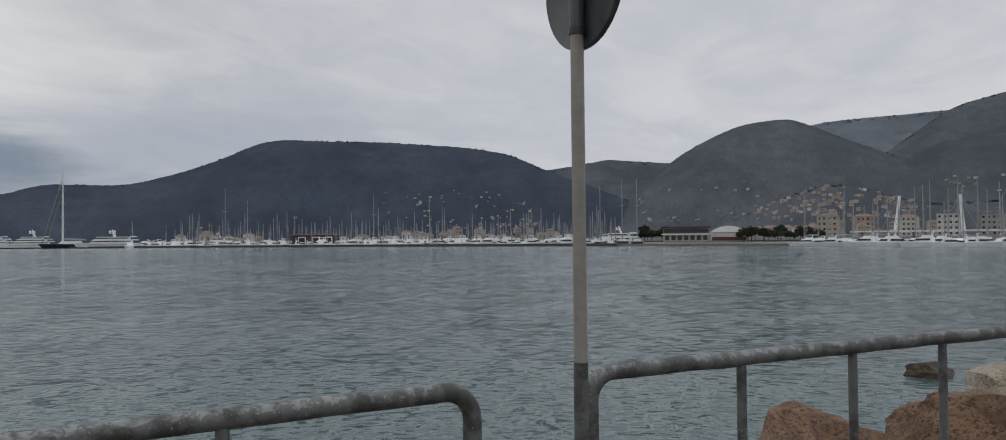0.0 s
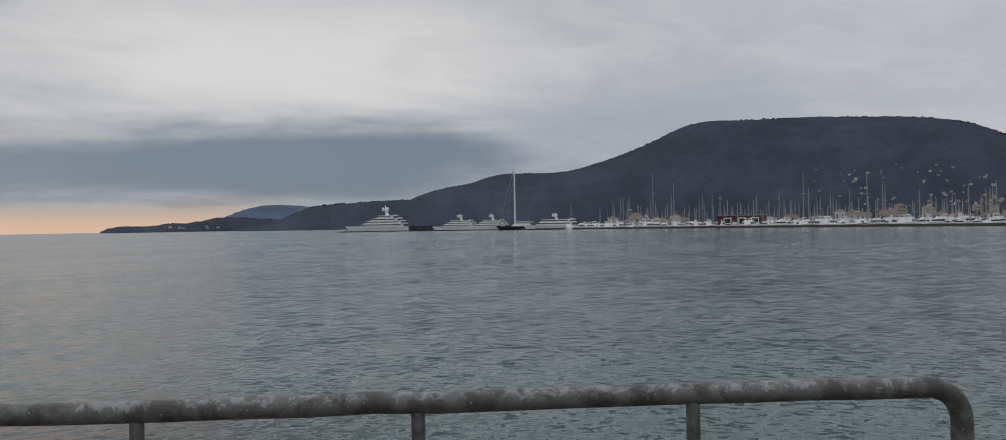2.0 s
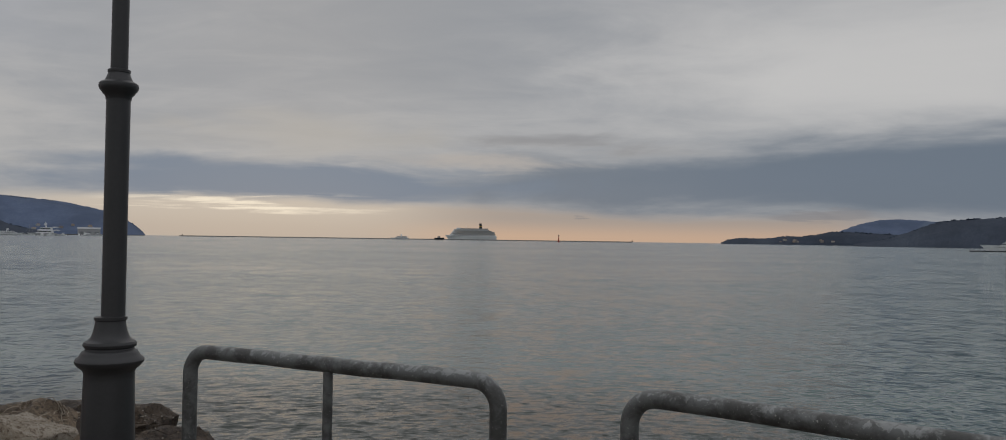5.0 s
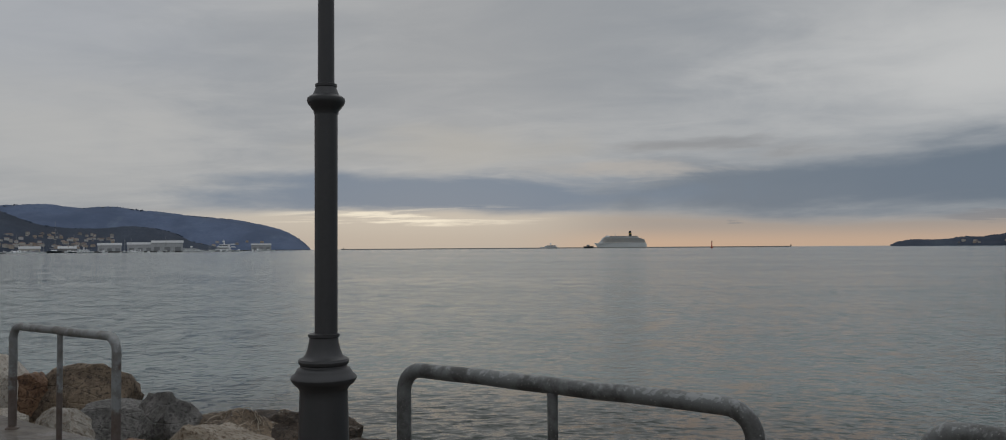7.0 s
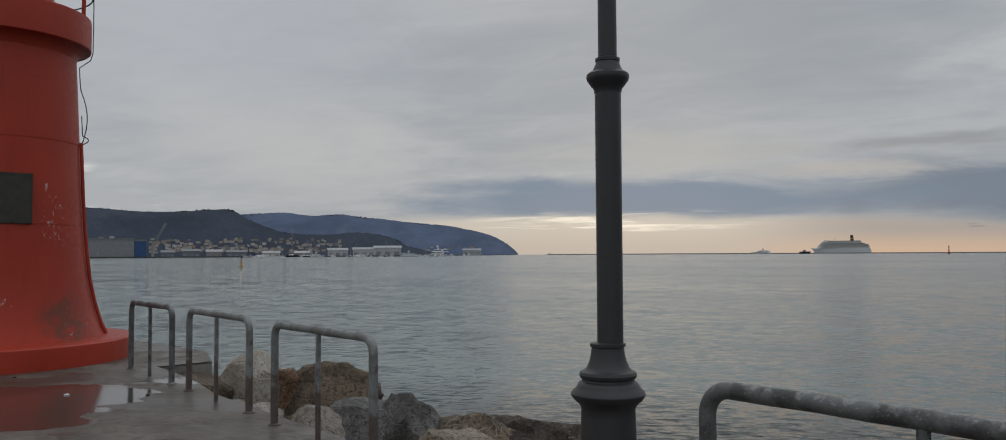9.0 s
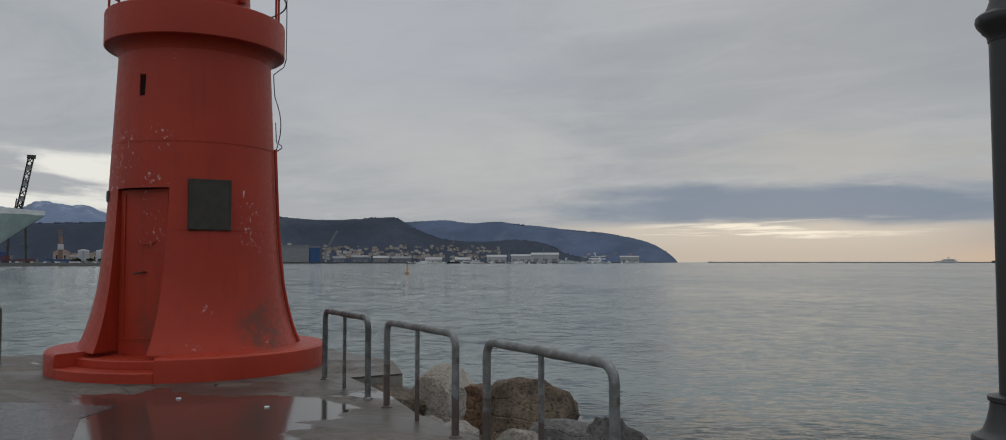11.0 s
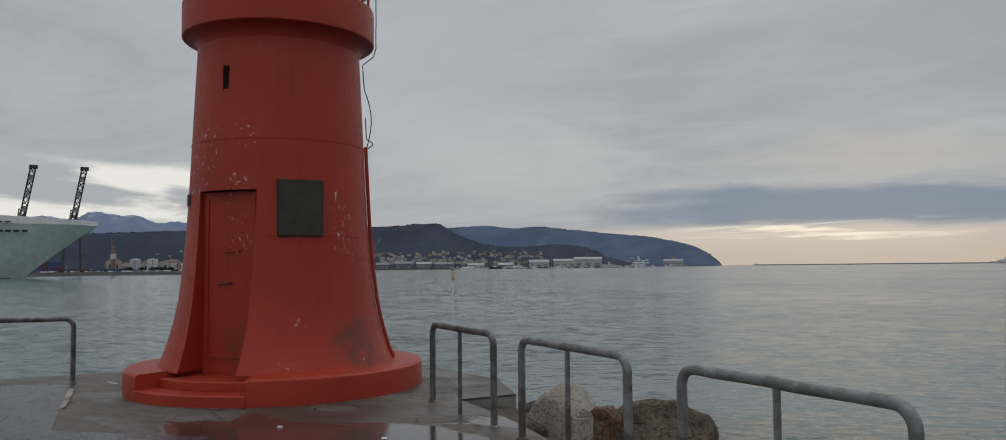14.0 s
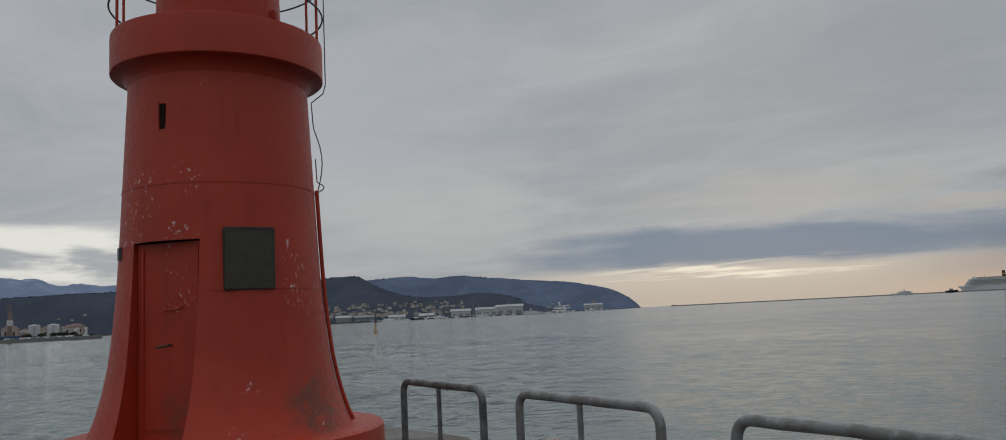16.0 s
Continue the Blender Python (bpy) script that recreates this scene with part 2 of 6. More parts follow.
def make_galvanised(name, base, bare, dark, rust=0.0):
    """Old grey-painted galvanised tube: flaking paint, dirt and lichen."""
    def build(n, s, co):
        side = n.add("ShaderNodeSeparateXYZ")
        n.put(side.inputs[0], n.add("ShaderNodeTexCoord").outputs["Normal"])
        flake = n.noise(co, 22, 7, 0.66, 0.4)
        # more pale flakes along the top of the tube, fewer underneath
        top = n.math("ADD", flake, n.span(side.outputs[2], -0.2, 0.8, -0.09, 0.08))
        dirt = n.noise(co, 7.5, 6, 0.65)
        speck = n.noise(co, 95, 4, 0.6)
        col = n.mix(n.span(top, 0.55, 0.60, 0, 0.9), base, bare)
        col = n.mix(n.span(dirt, 0.42, 0.60, 0, 0.9), col, dark)
        col = n.mix(n.span(speck, 0.62, 0.70), col, (0.34, 0.34, 0.31))
        if rust:
            # rust creeping up from the feet in ragged stains
            place = n.add("ShaderNodeSeparateXYZ")
            n.put(place.inputs[0], co)
            creep = n.math("ADD", place.outputs[2], n.math("MULTIPLY", n.math("SUBTRACT", n.noise(co, 6.0, 6, 0.65), 0.5), 1.9))
            col = n.mix(n.span(creep, 0.62, 0.36, 0, rust), col, (0.085, 0.050, 0.034))
        set_in(n, s, col, n.span(flake, 0.35, 0.65, 0.42, 0.75), 0.25)
        bump(n, s, n.math("ADD", n.math("MULTIPLY", flake, 0.6), n.math("MULTIPLY", speck, 0.4)), 0.7, 0.004)
    return material(name, build)


WORN_SPOTS = [(1.27, -0.01, 2.62, 0.22), (1.28, 0.10, 2.37, 0.26), (0.0, -1.24, 3.31, 0.42), (1.29, 0.14, 2.06, 0.36), (0.56, -1.13, 2.80, 0.30), (0.63, -1.06, 3.52, 0.25), (1.25, -0.67, 0.94, 0.14), (-0.2, -1.22, 2.90, 0.40)]
GREASE = (1.49, 0.16, 0.64, 0.62)


def make_red():
    """Red enamel on plaster with chips, scuffs and a darker greasy patch."""
    def build(n, s, co):
        tone = n.noise(co, 0.9, 4, 0.5)
        fine = n.noise(co, 14, 5, 0.6)
        col = n.mix(n.span(tone, 0.3, 0.7), (0.36, 0.034, 0.014), (0.425, 0.043, 0.018))
        streak = n.noise(n.stretch(co, (5, 5, 0.35)), 1.5, 5, 0.6)
        col = n.mix(n.span(streak, 0.52, 0.8, 0, 0.45), col, (0.20, 0.022, 0.016))
        zone = n.noise(co, 1.15, 3, 0.5, 0.6)
        chip = n.noise(n.stretch(co, (1, 1, 0.7)), 17, 7, 0.72, 0.6)
        def near(x, y, z, r):
            v = n.add("ShaderNodeVectorMath", operation="DISTANCE")
            n.put(v.inputs[0], co)
            v.inputs[1].default_value = (x, y, z)
            return n.span(v.outputs["Value"], r, r * 0.45)
        worn = n.math("MULTIPLY", n.span(zone, 0.66, 0.72), 0.5)
        for spot in WORN_SPOTS:
            worn = n.math("MAXIMUM", worn, near(*spot))
        mask = n.math("MULTIPLY", worn, n.span(chip, 0.60, 0.62))
        grease = n.math("MULTIPLY", near(*GREASE), n.span(n.noise(co, 4.5, 5, 0.6), 0.35, 0.6))
        col = n.mix(n.math("MULTIPLY", grease, 0.75), col, (0.13, 0.05, 0.03))
        col = n.mix(mask, col, (0.62, 0.50, 0.46))
        set_in(n, s, col, n.span(fine, 0.3, 0.7, 0.42, 0.60), 0.0, 0.35)
        bump(n, s, n.math("ADD", n.math("MULTIPLY", fine, 0.5), n.math("MULTIPLY", mask, -0.6)), 0.35, 0.004)
    return material("red_enamel", build)


def make_wet_concrete():
    """Worn concrete, damp all over, with shallow standing water in the hollows."""
    def build(n, s, co):
        far = n.add("ShaderNodeVectorMath", operation="DISTANCE")
        n.put(far.inputs[0], n.stretch(co, (1, 1, 0)))
        far.inputs[1].default_value = (-10.65, 7.3, 0)
        hollow = n.span(far.outputs["Value"], 2.5, 0.8, 0.0, 0.27)
        pool = n.math("ADD", hollow, n.noise(n.stretch(co, (0.55, 1.0, 1), radians(-25)), 0.62, 5, 0.55, 0.5))
        fine = n.noise(co, 9, 6, 0.65)
        stain = n.noise(co, 1.7, 5, 0.6)
        grit = n.noise(co, 75, 3, 0.6)
        wet = n.span(pool, 0.60, 0.66)
        col = n.mix(n.span(stain, 0.3, 0.7), (0.105, 0.090, 0.074), (0.185, 0.160, 0.132))
        col = n.mix(n.span(fine, 0.45, 0.66, 0, 0.7), col, (0.060, 0.053, 0.046))
        damp = n.noise(n.stretch(co, (0.8, 1.2, 1), radians(30)), 0.8, 6, 0.65, 0.8)
        col = n.mix(n.span(damp, 0.42, 0.58, 0, 0.85), col, (0.064, 0.053, 0.043))
        col = n.mix(n.span(grit, 0.60, 0.72, 0, 0.5), col, (0.36, 0.33, 0.29))
        crack = n.add("ShaderNodeTexVoronoi", feature="DISTANCE_TO_EDGE")
        warp = n.add("ShaderNodeVectorMath", operation="ADD")
        wig = n.add("ShaderNodeTexNoise")
        wig.inputs["Scale"].default_value = 1.6
        n.put(wig.inputs["Vector"], co)
        n.put(warp.inputs[0], co)
        n.put(warp.inputs[1], wig.outputs["Color"])
        n.put(crack.inputs["Vector"], warp.outputs[0])
        crack.inputs["Scale"].default_value = 0.33
        col = n.mix(n.span(crack.outputs["Distance"], 0.012, 0.003, 0, 0.8), col, (0.04, 0.036, 0.03))
        col = n.mix(wet, col, (0.058, 0.049, 0.041))
        set_in(n, s, col, n.math("ADD", n.math("MULTIPLY", n.span(damp, 0.42, 0.58, 0.62, 0.30), n.span(wet, 0, 1, 1.0, 0.08)), n.math("MULTIPLY", fine, 0.1)), 0.0, 0.4)
        h = n.math("ADD", n.math("MULTIPLY", fine, 0.7), n.math("MULTIPLY", grit, 0.3))
        b = n.add("ShaderNodeBump")
        n.put(b.inputs["Strength"], n.span(wet, 0, 1, 0.8, 0.06))
        b.inputs["Distance"].default_value = 0.012
        n.put(b.inputs["Height"], h)
        n.put(s.inputs["Normal"], b.outputs[0])
    return material("wet_concrete", build)


def make_rock(name, a, b, c):
    def build(n, s, co):
        rnd = n.add("ShaderNodeObjectInfo").outputs["Random"]
        big = n.noise(co, 2.2, 6, 0.62, 0.8)
        fine = n.noise(co, 21, 8, 0.72, 0.5)
        grit = n.noise(co, 90, 3, 0.6)
        col = n.mix(n.span(big, 0.42, 0.56), a, b)
        col = n.mix(n.span(grit, 0.55, 0.7, 0, 0.6), col, tuple(min(0.7, v * 1.5) for v in b))
        col = n.mix(n.span(fine, 0.50, 0.60, 0, 0.85), col, c)
        col = n.mix(1.0, col, n.mix(rnd, (0.75,) * 3, (1.2,) * 3), "MULTIPLY")
        set_in(n, s, col, n.span(fine, 0.3, 0.7, 0.5, 0.85))
        crack = n.add("ShaderNodeTexVoronoi", feature="DISTANCE_TO_EDGE")
        n.put(crack.inputs["Vector"], n.stretch(co, (1, 1, 1.8)))
        crack.inputs["Scale"].default_value = 2.6
        edge = n.span(crack.outputs["Distance"], 0.0, 0.06)
        h = n.math("ADD", n.math("MULTIPLY", big, 0.4), n.math("MULTIPLY", fine, 0.5))
        bump(n, s, n.math("ADD", h, n.math("MULTIPLY", edge, 0.12)), 1.0, 0.14)
    return material(name, build)


def make_woods(name, a, b):
    """Wooded hillside: dark canopy with clumps, and paler clearings."""
    def build(n, s, co):
        sep = n.add("ShaderNodeSeparateXYZ")
        n.put(sep.inputs[0], co)
        along = n.math("MULTIPLY", n.math("ARCTAN2", sep.outputs[0], sep.outputs[1]), 2500.0)
        slope = n.join(along, n.math("MULTIPLY", sep.outputs[2], 1.5), 0.0)
        canopy = n.math("ADD", n.math("MULTIPLY", n.noise(slope, 0.03, 6, 0.7), 0.55), n.math("MULTIPLY", n.noise(slope, 0.13, 4, 0.65), 0.45))
        stand = n.noise(slope, 0.0055, 5, 0.6, 0.4)
        clear = n.noise(slope, 0.010, 4, 0.55, 0.5)
        col = n.mix(n.span(canopy, 0.35, 0.65), a, b)
        col = n.mix(n.span(stand, 0.35, 0.65, 0, 0.7), col, tuple(v * 0.7 for v in a))
        col = n.mix(n.span(clear, 0.60, 0.74, 0, 0.25), col, (b[0] * 1.65, b[1] * 1.6, b[2] * 1.25))
        set_in(n, s, col, 0.95, 0.0, 0.1)
        bump(n, s, canopy, 0.6, 5.0)
    return material(name, build)


WATER = make_water()
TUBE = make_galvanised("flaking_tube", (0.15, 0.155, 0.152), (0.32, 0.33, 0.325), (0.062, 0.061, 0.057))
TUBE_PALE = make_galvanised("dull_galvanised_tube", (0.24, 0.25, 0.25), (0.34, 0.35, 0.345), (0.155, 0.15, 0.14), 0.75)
RED = make_red()
CONCRETE = make_wet_concrete()
ASPHALT = mottled("damp_asphalt", (0.028, 0.028, 0.029), (0.055, 0.053, 0.051), 2.5, 0.24, relief=0.006, grain=30)
QUAY_SIDE = mottled("quay_stone", (0.16, 0.15, 0.13), (0.26, 0.25, 0.22), 1.2, 0.8, relief=0.02)
IRON = mottled("dark_painted_iron", (0.030, 0.030, 0.031), (0.042, 0.041, 0.042), 3.0, 0.45, relief=0.0012, grain=14)
POLE = mottled("weathered_pole_paint", (0.25, 0.235, 0.205), (0.33, 0.315, 0.28), 3.5, 0.6, relief=0.002, grain=9)
SIGN_BACK = mottled("dull_sign_back", (0.06, 0.068, 0.072), (0.10, 0.108, 0.112), 2.0, 0.42, 0.4, relief=0.001)
BRONZE = mottled("dark_bronze", (0.050, 0.046, 0.036), (0.075, 0.068, 0.055), 6.0, 0.55, 0.4, relief=0.003, grain=10)
# near-black standing for the shade inside the slit window
SLIT_SHADE = mottled("dark_recess", (0.016, 0.009, 0.007), (0.026, 0.014, 0.011), 6.0, 0.95, spec=0.05)
BLACK = mottled("black_rubber", (0.012, 0.012, 0.012), (0.022, 0.022, 0.022), 20.0, 0.6)
WHITE = mottled("white_gelcoat", (0.78, 0.79, 0.80), (0.88, 0.88, 0.88), 0.3, 0.35, relief=0.01, vary=0.08)
GLASS_DARK = mottled("dark_glazing", (0.018, 0.021, 0.026), (0.030, 0.034, 0.040), 0.4, 0.15, relief=0.0)
# distance haze is painted into these hill colours: bluer, and paler further off
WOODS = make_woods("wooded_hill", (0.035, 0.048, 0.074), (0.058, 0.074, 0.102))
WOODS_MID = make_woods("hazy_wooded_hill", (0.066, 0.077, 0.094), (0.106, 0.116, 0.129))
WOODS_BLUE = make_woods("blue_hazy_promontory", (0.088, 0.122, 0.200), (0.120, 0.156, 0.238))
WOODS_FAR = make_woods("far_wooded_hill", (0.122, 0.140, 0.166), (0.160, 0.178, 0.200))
ROCK_BROWN = make_rock("brown_rock", (0.155, 0.112, 0.074), (0.27, 0.20, 0.132), (0.045, 0.036, 0.029))
ROCK_PALE = make_rock("pale_rock", (0.52, 0.465, 0.385), (0.66, 0.605, 0.52), (0.30, 0.24, 0.175))
ROCK_GREY = make_rock("grey_rock", (0.12, 0.115, 0.105), (0.21, 0.20, 0.185), (0.055, 0.053, 0.049))
ROCK_RUST = make_rock("rusty_rock", (0.20, 0.105, 0.055), (0.34, 0.20, 0.115), (0.055, 0.036, 0.027))
ROCK_DEBRIS = make_rock("weedy_debris", (0.055, 0.038, 0.026), (0.11, 0.078, 0.052), (0.024, 0.019, 0.015))
ROCK_BUFF = make_rock("mottled_buff_rock", (0.44, 0.355, 0.255), (0.60, 0.51, 0.40), (0.17, 0.11, 0.065))


# ---- mesh helpers ----
def part(name, bm, mat, parent=None, label="", smooth=None):
    me = bpy.data.meshes.new(name)
    bm.normal_update()
    if smooth is not None:
        for f in bm.faces:
            f.smooth = True
        for e in bm.edges:
            if len(e.link_faces) == 2 and e.calc_face_angle(0) > radians(smooth):
                e.smooth = False
    bm.to_mesh(me)
    bm.free()
    me.materials.append(mat)
    ob = new(name, me)
    ob.parent = parent
    if label:
        ob["label"] = label
    return ob


def thing(name, m, label, category, group="", kind=""):
    ob = new(name)
    ob.matrix_world = m
    return tagged(ob, label, category, group, kind)


def tube(bm, pts, r, seg=12, caps=True):
    """Sweep a circle along points."""
    pts = [Vector(p) for p in pts]
    side = None
    rings = []
    for i, p in enumerate(pts):
        d = (pts[min(i + 1, len(pts) - 1)] - pts[max(i - 1, 0)]).normalized()
        if side is None:
            side = d.cross(Vector((0, 0, 1)))
            if side.length < 0.05:
                side = d.cross(Vector((0, 1, 0)))
        side = (side - d * side.dot(d)).normalized()
        up = d.cross(side)
        rad = r[i] if isinstance(r, (list, tuple)) else r
        rings.append([bm.verts.new(p + (side * math.cos(a) + up * math.sin(a)) * rad) for a in (2 * math.pi * k / seg for k in range(seg))])
    for a, b in zip(rings, rings[1:]):
        for k in range(seg):
            bm.faces.new((a[k], a[(k + 1) % seg], b[(k + 1) % seg], b[k]))
    if caps:
        bm.faces.new(rings[0][::-1])
        bm.faces.new(rings[-1])
    return bm


def lathe(bm, prof, seg=48, x=0.0, y=0.0):
    """Turn a profile of (radius, height) about the vertical."""
    rings = [[bm.verts.new((x + r * math.cos(2 * math.pi * k / seg), y + r * math.sin(2 * math.pi * k / seg), z)) for k in range(seg)] for r, z in prof]
    for a, b in zip(rings, rings[1:]):
        for k in range(seg):
            bm.faces.new((a[k], a[(k + 1) % seg], b[(k + 1) % seg], b[k]))
    bm.faces.new(rings[0][::-1])
    bm.faces.new(rings[-1])
    return bm


def box(bm, x0, x1, y0, y1, z0, z1, bevel=0.0):
    v = [bm.verts.new(p) for p in ((x0, y0, z0), (x1, y0, z0), (x1, y1, z0), (x0, y1, z0), (x0, y0, z1), (x1, y0, z1), (x1, y1, z1), (x0, y1, z1))]
    fs = [bm.faces.new([v[i] for i in q]) for q in ((3, 2, 1, 0), (4, 5, 6, 7), (0, 1, 5, 4), (1, 2, 6, 5), (2, 3, 7, 6), (3, 0, 4, 7))]
    if bevel:
        bmesh.ops.bevel(bm, geom=list({e for f in fs for e in f.edges}), offset=bevel, segments=2, affect="EDGES")
    return bm


def prism(bm, pts, z0, z1):
    lo = [bm.verts.new((x, y, z0)) for x, y in pts]
    hi = [bm.verts.new((x, y, z1)) for x, y in pts]
    n = len(pts)
    bm.faces.new(lo[::-1])
    bm.faces.new(hi)
    for i in range(n):
        bm.faces.new((lo[i], lo[(i + 1) % n], hi[(i + 1) % n], hi[i]))
    return bm


def polar(az, dist, z=0.0):
    a = radians(az)
    return Vector((math.sin(a) * dist, math.cos(a) * dist, z))

# ---- sea, quay, hills ----
bm = bmesh.new()
rings = [0.0, 15, 40, 100, 300, 1000, 2500, 4985]
loops = [[bm.verts.new((r * math.sin(2 * math.pi * k / 96), r * math.cos(2 * math.pi * k / 96), SEA)) for k in range(96)] for r in rings[1:]]
mid = bm.verts.new((0, 0, SEA))
for k in range(96):
    bm.faces.new((mid, loops[0][(k + 1) % 96], loops[0][k]))
    for a, b in zip(loops, loops[1:]):
        bm.faces.new((a[k], a[(k + 1) % 96], b[(k + 1) % 96], b[k]))
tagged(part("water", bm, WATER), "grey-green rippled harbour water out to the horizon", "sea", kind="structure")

QUAY = [(12, -7.5), (7.3, -2.35), (5.3, -0.42), (4.0, 1.02), (0.15, 4.22), (-2.0, 5.55), (-5.1, 7.12), (-8.6, 8.95), (-9.5, 9.6), (-10.28, 10.08), (-11.15, 10.55), (-10.8, 11.3),
        (-11.9, 12.35), (-14.6, 13.3), (-17.0, 12.1), (-17.9, 9.3), (-18.9, 7.0), (-21.0, 2.6), (-22, -8), (-10, -14), (6, -14)]
bm = bmesh.new()
prism(bm, QUAY, SEA - 2.5, -0.03)
bmesh.ops.recalc_face_normals(bm, faces=bm.faces[:])
tagged(part("quay", bm, QUAY_SIDE), "stone quay wall carrying the pier head pavement", "quay", kind="structure")
bm = bmesh.new()
prism(bm, [(x * 1.0 + 0.0, y) for x, y in QUAY], -0.026, 0.0)
bmesh.ops.recalc_face_normals(bm, faces=bm.faces[:])
tagged(part("pavement", bm, CONCRETE), "damp worn concrete pavement with shallow puddles", "pavement", kind="structure")


def smooth_at(pts, a):
    """Catmull-Rom through (azimuth, elevation) pairs."""
    i = max(0, min(len(pts) - 2, sum(1 for p in pts if p[0] <= a) - 1))
    p0, p1, p2, p3 = (pts[max(0, min(len(pts) - 1, i + k))] for k in (-1, 0, 1, 2))
    t = min(1, max(0, (a - p1[0]) / (p2[0] - p1[0])))
    m1 = (p2[1] - p0[1]) / max(1e-6, p2[0] - p0[0]) * (p2[0] - p1[0])
    m2 = (p3[1] - p1[1]) / max(1e-6, p3[0] - p1[0]) * (p2[0] - p1[0])
    return (2 * t**3 - 3 * t**2 + 1) * p1[1] + (t**3 - 2 * t**2 + t) * m1 + (3 * t**2 - 2 * t**3) * p2[1] + (t**3 - t**2) * m2


def hill_height(h, az, dist):
    """Height of a hill at a bearing and distance: flanks with spurs and gullies up to the skyline, then down behind it."""
    ridge, crest, shore = h["ridge"], h["crest"], h["shore"]
    top = 1.65 + crest * math.tan(radians(max(0.0, smooth_at(ridge, az))))
    s = (dist - shore) / (crest - shore)
    if s <= 1:
        s = max(0.0, s)
        f = s ** h["bow"]
        spur = noise.noise(Vector((az * 0.22, s * 0.9, h["seed"]))) + 0.5 * noise.noise(Vector((az * 0.6, s * 1.8, h["seed"])))
        f *= 1 + 0.17 * spur * math.sin(math.pi * s)
        f = min(f, (dist / crest) * 0.985 if s < 0.97 else 1.0)
    else:
        f = max(0.0, 1 - (s - 1) * 1.6)
    return SEA - 2 + (top - SEA + 2) * f


def hill(name, label, ridge, crest, shore, mat, bow=0.85, seed=0.0, rough=1.0, step=0.14):
    h = dict(ridge=ridge, crest=crest, shore=shore, bow=bow, seed=seed)
    bm = bmesh.new()
    count = int((ridge[-1][0] - ridge[0][0]) / step)
    ss = [i / 22 for i in range(22)] + [0.975, 1.0, 1.03, 1.15, 1.35]
    rows = []
    for k in range(count + 1):
        az = ridge[0][0] + (ridge[-1][0] - ridge[0][0]) * k / count
        col = []
        for s in ss:
            d = shore + (crest - shore) * s
            if d > 4930:
                d = 4930 + (s - 1) * 60
            p = polar(az, d)
            z = hill_height(h, az, shore + (crest - shore) * s)
            z += rough * crest * 0.0014 * noise.noise(Vector((p.x, p.y, seed)) * 0.006) * min(1, s * 3) * (1 if z > 6 else 0)
            if s > 0.9:
                z += rough * crest * 0.0007 * noise.noise(Vector((az * 4, seed, 0))) * (1 if z > 6 else 0)
            col.append(bm.verts.new((p.x, p.y, z)))
        rows.append(col)
    for a, b in zip(rows, rows[1:]):
        for i in range(len(ss) - 1):
            bm.faces.new((a[i], b[i], b[i + 1], a[i + 1]))
    ob = tagged(part(name, bm, mat, smooth=180), label, "hill", kind="structure")
    return h


HILLS = {}
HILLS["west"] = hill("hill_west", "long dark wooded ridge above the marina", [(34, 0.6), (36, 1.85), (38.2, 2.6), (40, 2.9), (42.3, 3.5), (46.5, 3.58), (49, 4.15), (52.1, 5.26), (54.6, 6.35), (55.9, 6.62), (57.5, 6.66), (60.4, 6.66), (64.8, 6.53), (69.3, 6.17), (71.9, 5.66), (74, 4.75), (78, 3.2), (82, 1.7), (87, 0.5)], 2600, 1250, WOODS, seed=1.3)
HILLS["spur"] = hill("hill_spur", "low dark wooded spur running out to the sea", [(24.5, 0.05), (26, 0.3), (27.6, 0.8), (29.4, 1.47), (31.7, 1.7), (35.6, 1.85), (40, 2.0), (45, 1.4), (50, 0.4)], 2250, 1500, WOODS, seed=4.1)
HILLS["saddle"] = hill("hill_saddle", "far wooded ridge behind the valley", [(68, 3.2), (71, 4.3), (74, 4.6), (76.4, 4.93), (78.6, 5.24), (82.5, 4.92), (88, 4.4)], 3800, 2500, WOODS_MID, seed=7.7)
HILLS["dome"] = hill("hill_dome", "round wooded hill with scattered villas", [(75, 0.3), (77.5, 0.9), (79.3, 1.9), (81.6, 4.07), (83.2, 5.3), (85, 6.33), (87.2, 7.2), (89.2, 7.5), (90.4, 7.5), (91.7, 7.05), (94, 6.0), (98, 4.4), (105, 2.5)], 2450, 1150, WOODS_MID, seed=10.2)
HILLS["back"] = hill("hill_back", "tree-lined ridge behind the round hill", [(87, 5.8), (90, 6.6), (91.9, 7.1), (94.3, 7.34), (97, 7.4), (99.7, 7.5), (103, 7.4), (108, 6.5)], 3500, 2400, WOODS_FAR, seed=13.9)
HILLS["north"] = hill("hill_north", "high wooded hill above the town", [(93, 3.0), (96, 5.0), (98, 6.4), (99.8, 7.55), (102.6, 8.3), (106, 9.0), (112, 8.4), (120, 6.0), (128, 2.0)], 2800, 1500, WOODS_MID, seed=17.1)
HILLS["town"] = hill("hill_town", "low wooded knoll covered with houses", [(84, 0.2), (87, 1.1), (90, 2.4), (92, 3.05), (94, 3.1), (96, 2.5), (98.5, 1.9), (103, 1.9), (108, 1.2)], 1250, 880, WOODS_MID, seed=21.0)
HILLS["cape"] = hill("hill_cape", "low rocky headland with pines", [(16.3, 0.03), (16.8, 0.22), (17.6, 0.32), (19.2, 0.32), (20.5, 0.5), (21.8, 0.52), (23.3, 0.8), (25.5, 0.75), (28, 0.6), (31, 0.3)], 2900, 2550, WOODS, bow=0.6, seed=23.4)
